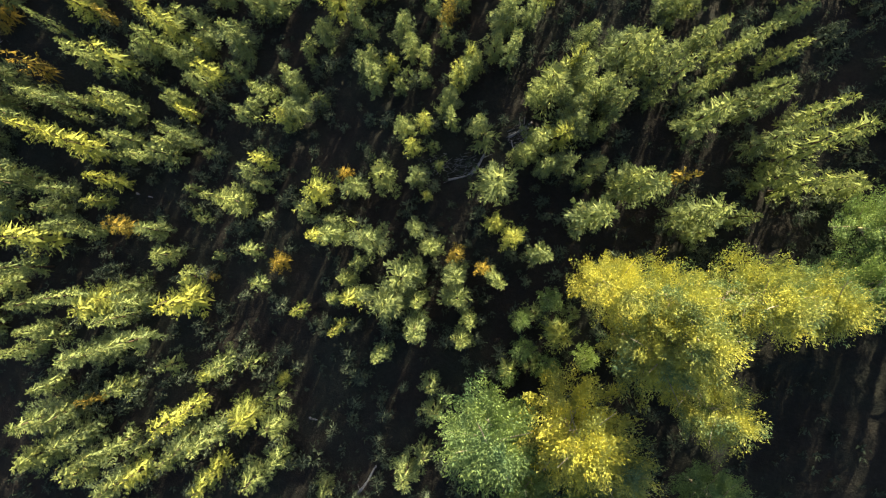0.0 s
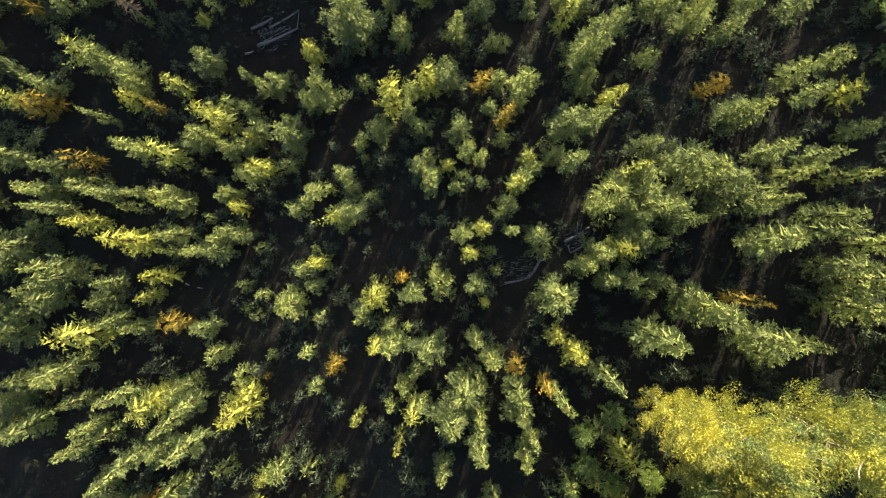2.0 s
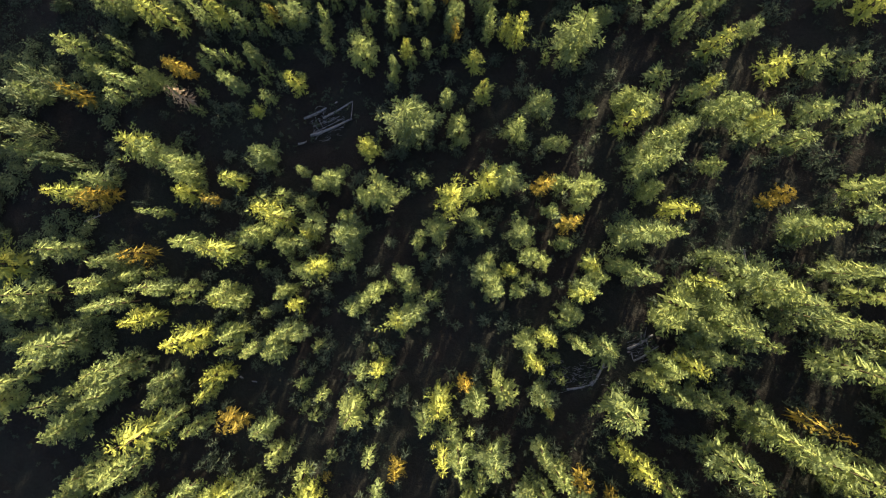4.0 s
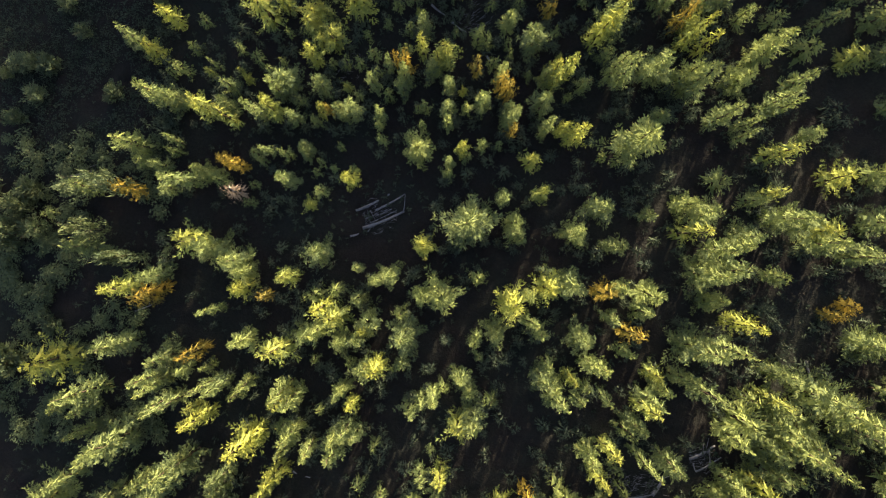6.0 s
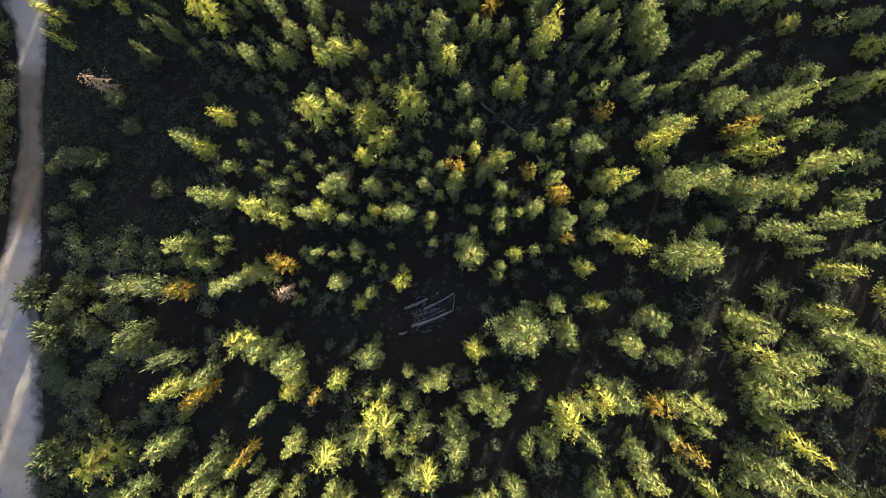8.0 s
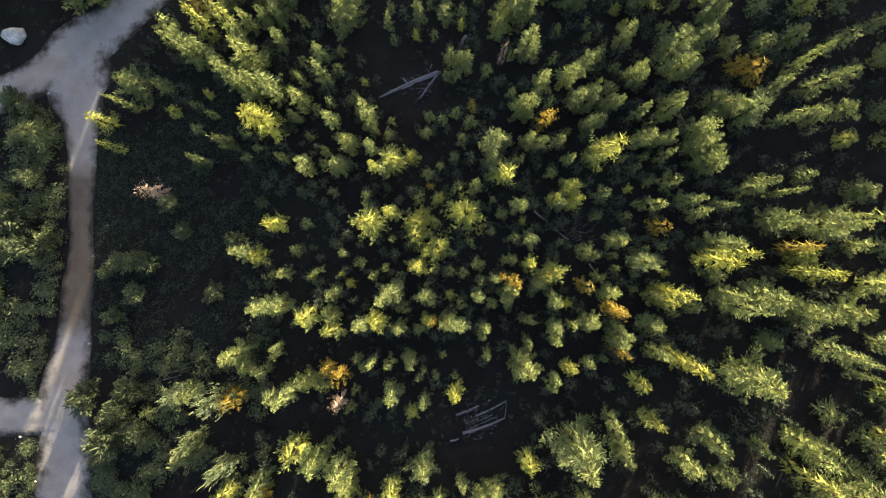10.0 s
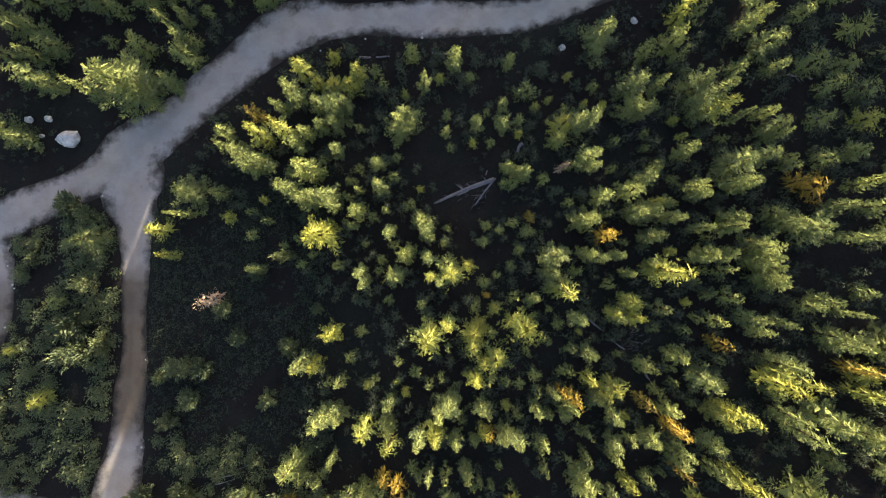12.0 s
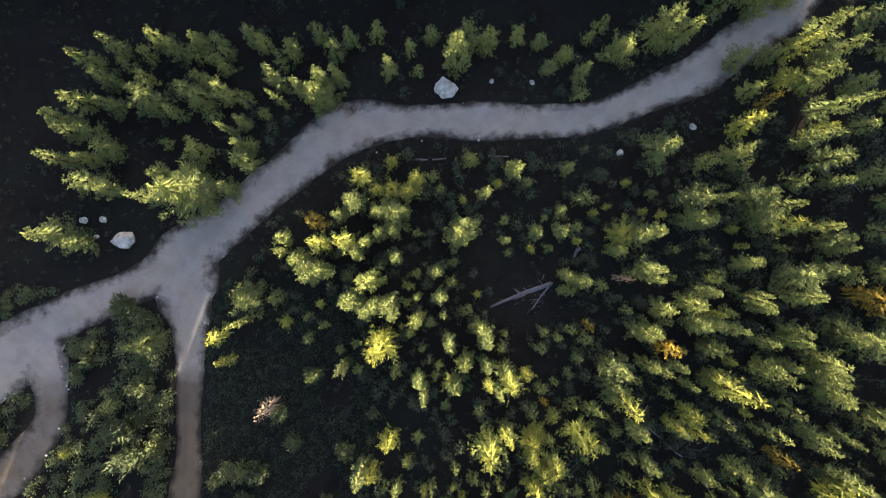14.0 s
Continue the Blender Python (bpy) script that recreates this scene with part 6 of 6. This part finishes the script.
def in_view(x, y, margin=2.0):
    """True over the strip of land that the flight passes."""
    q = min(1.0, max(0.0, (x * END[0] + y * END[1]) / (END[0] ** 2 + END[1] ** 2)))
    near = [(x - END[0] * k, y - END[1] * k) for k in (q, 0.0, 0.25, 0.5, 0.75, 1.0)]
    return any(abs(a) < (47.0 if a > 0 else 51.0) + margin and abs(b) < 27.0 + margin for a, b in near)


def far_woods(seed, count, reach, hole):
    """Unseen woods added all round, out to the hills, for their shade too: plain tiered conifers in one mesh."""
    g = np.random.default_rng(seed)
    verts, faces, base = [], [], 0
    done = 0
    while done < count:
        x, y = g.uniform(-25 - reach, -25 + reach), g.uniform(40 - reach, 40 + reach)
        if reach == 0:
            x, y = g.uniform(*hole[:2]), g.uniform(*hole[2:])
        elif in_view(x, y) if hole is None else (-25 - hole < x < -25 + hole and 40 - hole < y < 40 + hole):
            continue
        if reach < 200 and off_track(x, y) < 1.0:
            continue
        done += 1
        z, h = float(ground_z(x, y)), g.uniform(5.5, 9.5)
        w = h * g.uniform(0.14, 0.2)
        tiers, n = (8, 5) if reach < 200 else (3, 5)
        for t in range(tiers):
            k = t / tiers
            a = 6.283 * np.arange(2 * n) / (2 * n) + g.uniform(0, 6)
            rad = np.where(np.arange(2 * n) % 2 == 0, 1.0, 0.38) * w * (1 - k) ** 0.85 * g.uniform(0.65, 1.3, 2 * n)
            ring = np.stack([x + rad * np.cos(a), y + rad * np.sin(a), z + h * (0.1 + 0.8 * k) + g.uniform(-0.3, 0.15, 2 * n)], 1)
            tip = (x, y, z + h * min(1.0, 0.1 + 0.8 * k + (0.2 if tiers > 4 else 0.32)))
            verts.extend(ring.tolist())
            verts.append(tip)
            faces.extend((base + i, base + (i + 1) % (2 * n), base + 2 * n) for i in range(2 * n))
            base += 2 * n + 1
    ob = new("far_woods", mesh_of("far_woods", verts, faces, SPRUCE))
    return tagged(ob, "added conifer woods out of view, shading the ground within", "woods", kind="stuff")


far_woods(5, 4000, 150, None)
far_woods(6, 3000, 420, 150)
# Unseen tree blocks added up-sun to keep low sunlight off road and slope.
far_woods(7, 320, 0, (-95, 30, 98, 114))
far_woods(8, 300, 0, (37, 72, -22, 62))
far_woods(9, 260, 0, (27, 62, 60, 105))
far_woods(10, 90, 0, (-112, -80, 97, 118))


def scatter(name, seed, count, area, keep, blades, size, height, mat, label, category, reach=0.25):
    """Low tufts of leaves in one mesh."""
    g = np.random.default_rng(seed)
    x0, x1, y0, y1 = area
    xs, ys = g.uniform(x0, x1, count), g.uniform(y0, y1, count)
    verts, faces = [], []
    for x, y in zip(xs, ys):
        if not keep(x, y):
            continue
        z = float(ground_z(x, y))
        s = g.uniform(0.6, 1.5)
        for _ in range(blades):
            a, rise = g.uniform(0, 6.283), g.uniform(-0.15, 0.9)
            off = g.uniform(0, reach) * s
            p = Vector((x + off * math.cos(a * 2.3), y + off * math.sin(a * 2.3), z + g.uniform(0.02, height * s)))
            d = Vector((math.cos(a), math.sin(a), rise)).normalized()
            side = d.cross(Vector((g.uniform(-0.4, 0.4), g.uniform(-0.4, 0.4), 1))).normalized()
            spike(verts, faces, p, d, side, size * s * g.uniform(0.4, 0.85), size * s * g.uniform(0.25, 0.45))
    ob = new(name, mesh_of(name, verts, faces, mat))
    return tagged(ob, label, category, kind="stuff")


def clump(x, y):
    return math.sin(x * 0.31 + 1.7 * math.sin(y * 0.17)) * math.sin(y * 0.27 + 1.3 * math.sin(x * 0.23))


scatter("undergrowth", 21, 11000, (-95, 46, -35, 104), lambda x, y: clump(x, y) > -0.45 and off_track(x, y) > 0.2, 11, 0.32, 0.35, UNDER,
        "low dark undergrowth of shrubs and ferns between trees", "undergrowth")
scatter("bushes", 22, 2700, (-95, -44, 8, 66), lambda x, y: (x < -65 and clump(x + 9, y) > -0.8 or y < 40 and clump(x + 9, y) > -0.15) and off_track(x, y) > 0.4, 120, 0.29, 0.8, GREENLEAF,
        "dim leafy green bushes covering the clearing by the track", "bushes", 0.65)


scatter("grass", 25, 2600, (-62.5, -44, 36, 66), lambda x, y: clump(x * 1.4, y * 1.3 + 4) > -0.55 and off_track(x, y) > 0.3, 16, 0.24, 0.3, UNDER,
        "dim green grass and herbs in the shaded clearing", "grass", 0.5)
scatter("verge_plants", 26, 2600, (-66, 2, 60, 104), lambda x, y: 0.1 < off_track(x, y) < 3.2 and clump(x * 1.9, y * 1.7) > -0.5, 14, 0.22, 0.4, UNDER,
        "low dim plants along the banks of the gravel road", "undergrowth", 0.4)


def seedlings(seed, count, west=-60, north=98, south=-30):
    """Low conifers standing thickly in the shade between the trees, with that shade also in their colour."""
    g = np.random.default_rng(seed)
    shapes = []
    for i in range(5):
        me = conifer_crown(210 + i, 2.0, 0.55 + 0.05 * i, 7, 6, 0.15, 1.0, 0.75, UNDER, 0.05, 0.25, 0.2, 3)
        co = np.array([tuple(p.co) for p in me.vertices])
        shapes.append((co, np.array([tuple(f.vertices)[:3] for f in me.polygons])))
        bpy.data.meshes.remove(me)
    verts, faces, base = [], [], 0
    for _ in range(count):
        x, y = g.uniform(west, 42 if south < 0 else 12), south + (north - south) * g.uniform(0, 1) ** 1.2
        if off_track(x, y) < 1.0 or (x < -46 and y < 62) or (18 < x < 35 and y < -4) or math.hypot(x + 22, y - 32) < 5 or math.hypot(x + 28.5, y - 66) < 4 or math.hypot(x - 2.3, y - 7.2) < 2 or math.hypot(x - 7, y - 9.8) < 2:
            continue
        co, fs = shapes[int(g.integers(5))]
        a, s, h = g.uniform(0, 6.3), g.uniform(0.6, 1.3), g.uniform(0.5, 1.35)
        turned = np.stack([(co[:, 0] * math.cos(a) - co[:, 1] * math.sin(a)) * s + x, (co[:, 0] * math.sin(a) + co[:, 1] * math.cos(a)) * s + y,
                           co[:, 2] * h + float(ground_z(x, y)) - 0.15], 1)
        verts.append(turned)
        faces.append(fs + base)
        base += len(co)
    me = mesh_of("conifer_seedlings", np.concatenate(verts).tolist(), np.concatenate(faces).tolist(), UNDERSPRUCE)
    return tagged(new("conifer_seedlings", me), "small conifer seedlings between trees, shade put into their dark colour", "seedlings", kind="stuff")


seedlings(41, 700)
# The sets seeded 43 and 45 are added to block sun in hillside gaps.
seedlings(43, 700, -36, 40)
seedlings(44, 900, -56, 84, 40)
seedlings(45, 480, -34, 34)


def stones(seed, count):
    """Loose stones along the edges of the tracks."""
    g = np.random.default_rng(seed)
    verts, faces = [], []
    for _ in range(count):
        t = TRACKS[int(g.integers(len(TRACKS)))]
        x, y, w = t[int(g.integers(len(t)))]
        a, d = g.uniform(0, 6.283), w * g.uniform(0.75, 1.5)
        x, y = x + d * math.cos(a), y + d * math.sin(a)
        if off_track(x, y) < -0.6:
            continue
        s, i = g.uniform(0.05, 0.2), len(verts)
        z = float(ground_z(x, y)) + 0.03
        verts.extend([(x + s * g.uniform(0.6, 1.2), y, z), (x, y + s * g.uniform(0.6, 1.2), z), (x - s, y, z), (x, y - s * g.uniform(0.6, 1), z),
                      (x + s * 0.2, y + s * 0.1, z + s * 0.8), (x, y, z - s * 0.5)])
        faces.extend([(i + k, i + (k + 1) % 4, i + 4) for k in range(4)] + [(i + (k + 1) % 4, i + k, i + 5) for k in range(4)])
    return tagged(new("loose_stones", mesh_of("loose_stones", verts, faces, STONE)), "loose grey stones along the road edges", "stones", kind="stuff")


stones(31, 200)
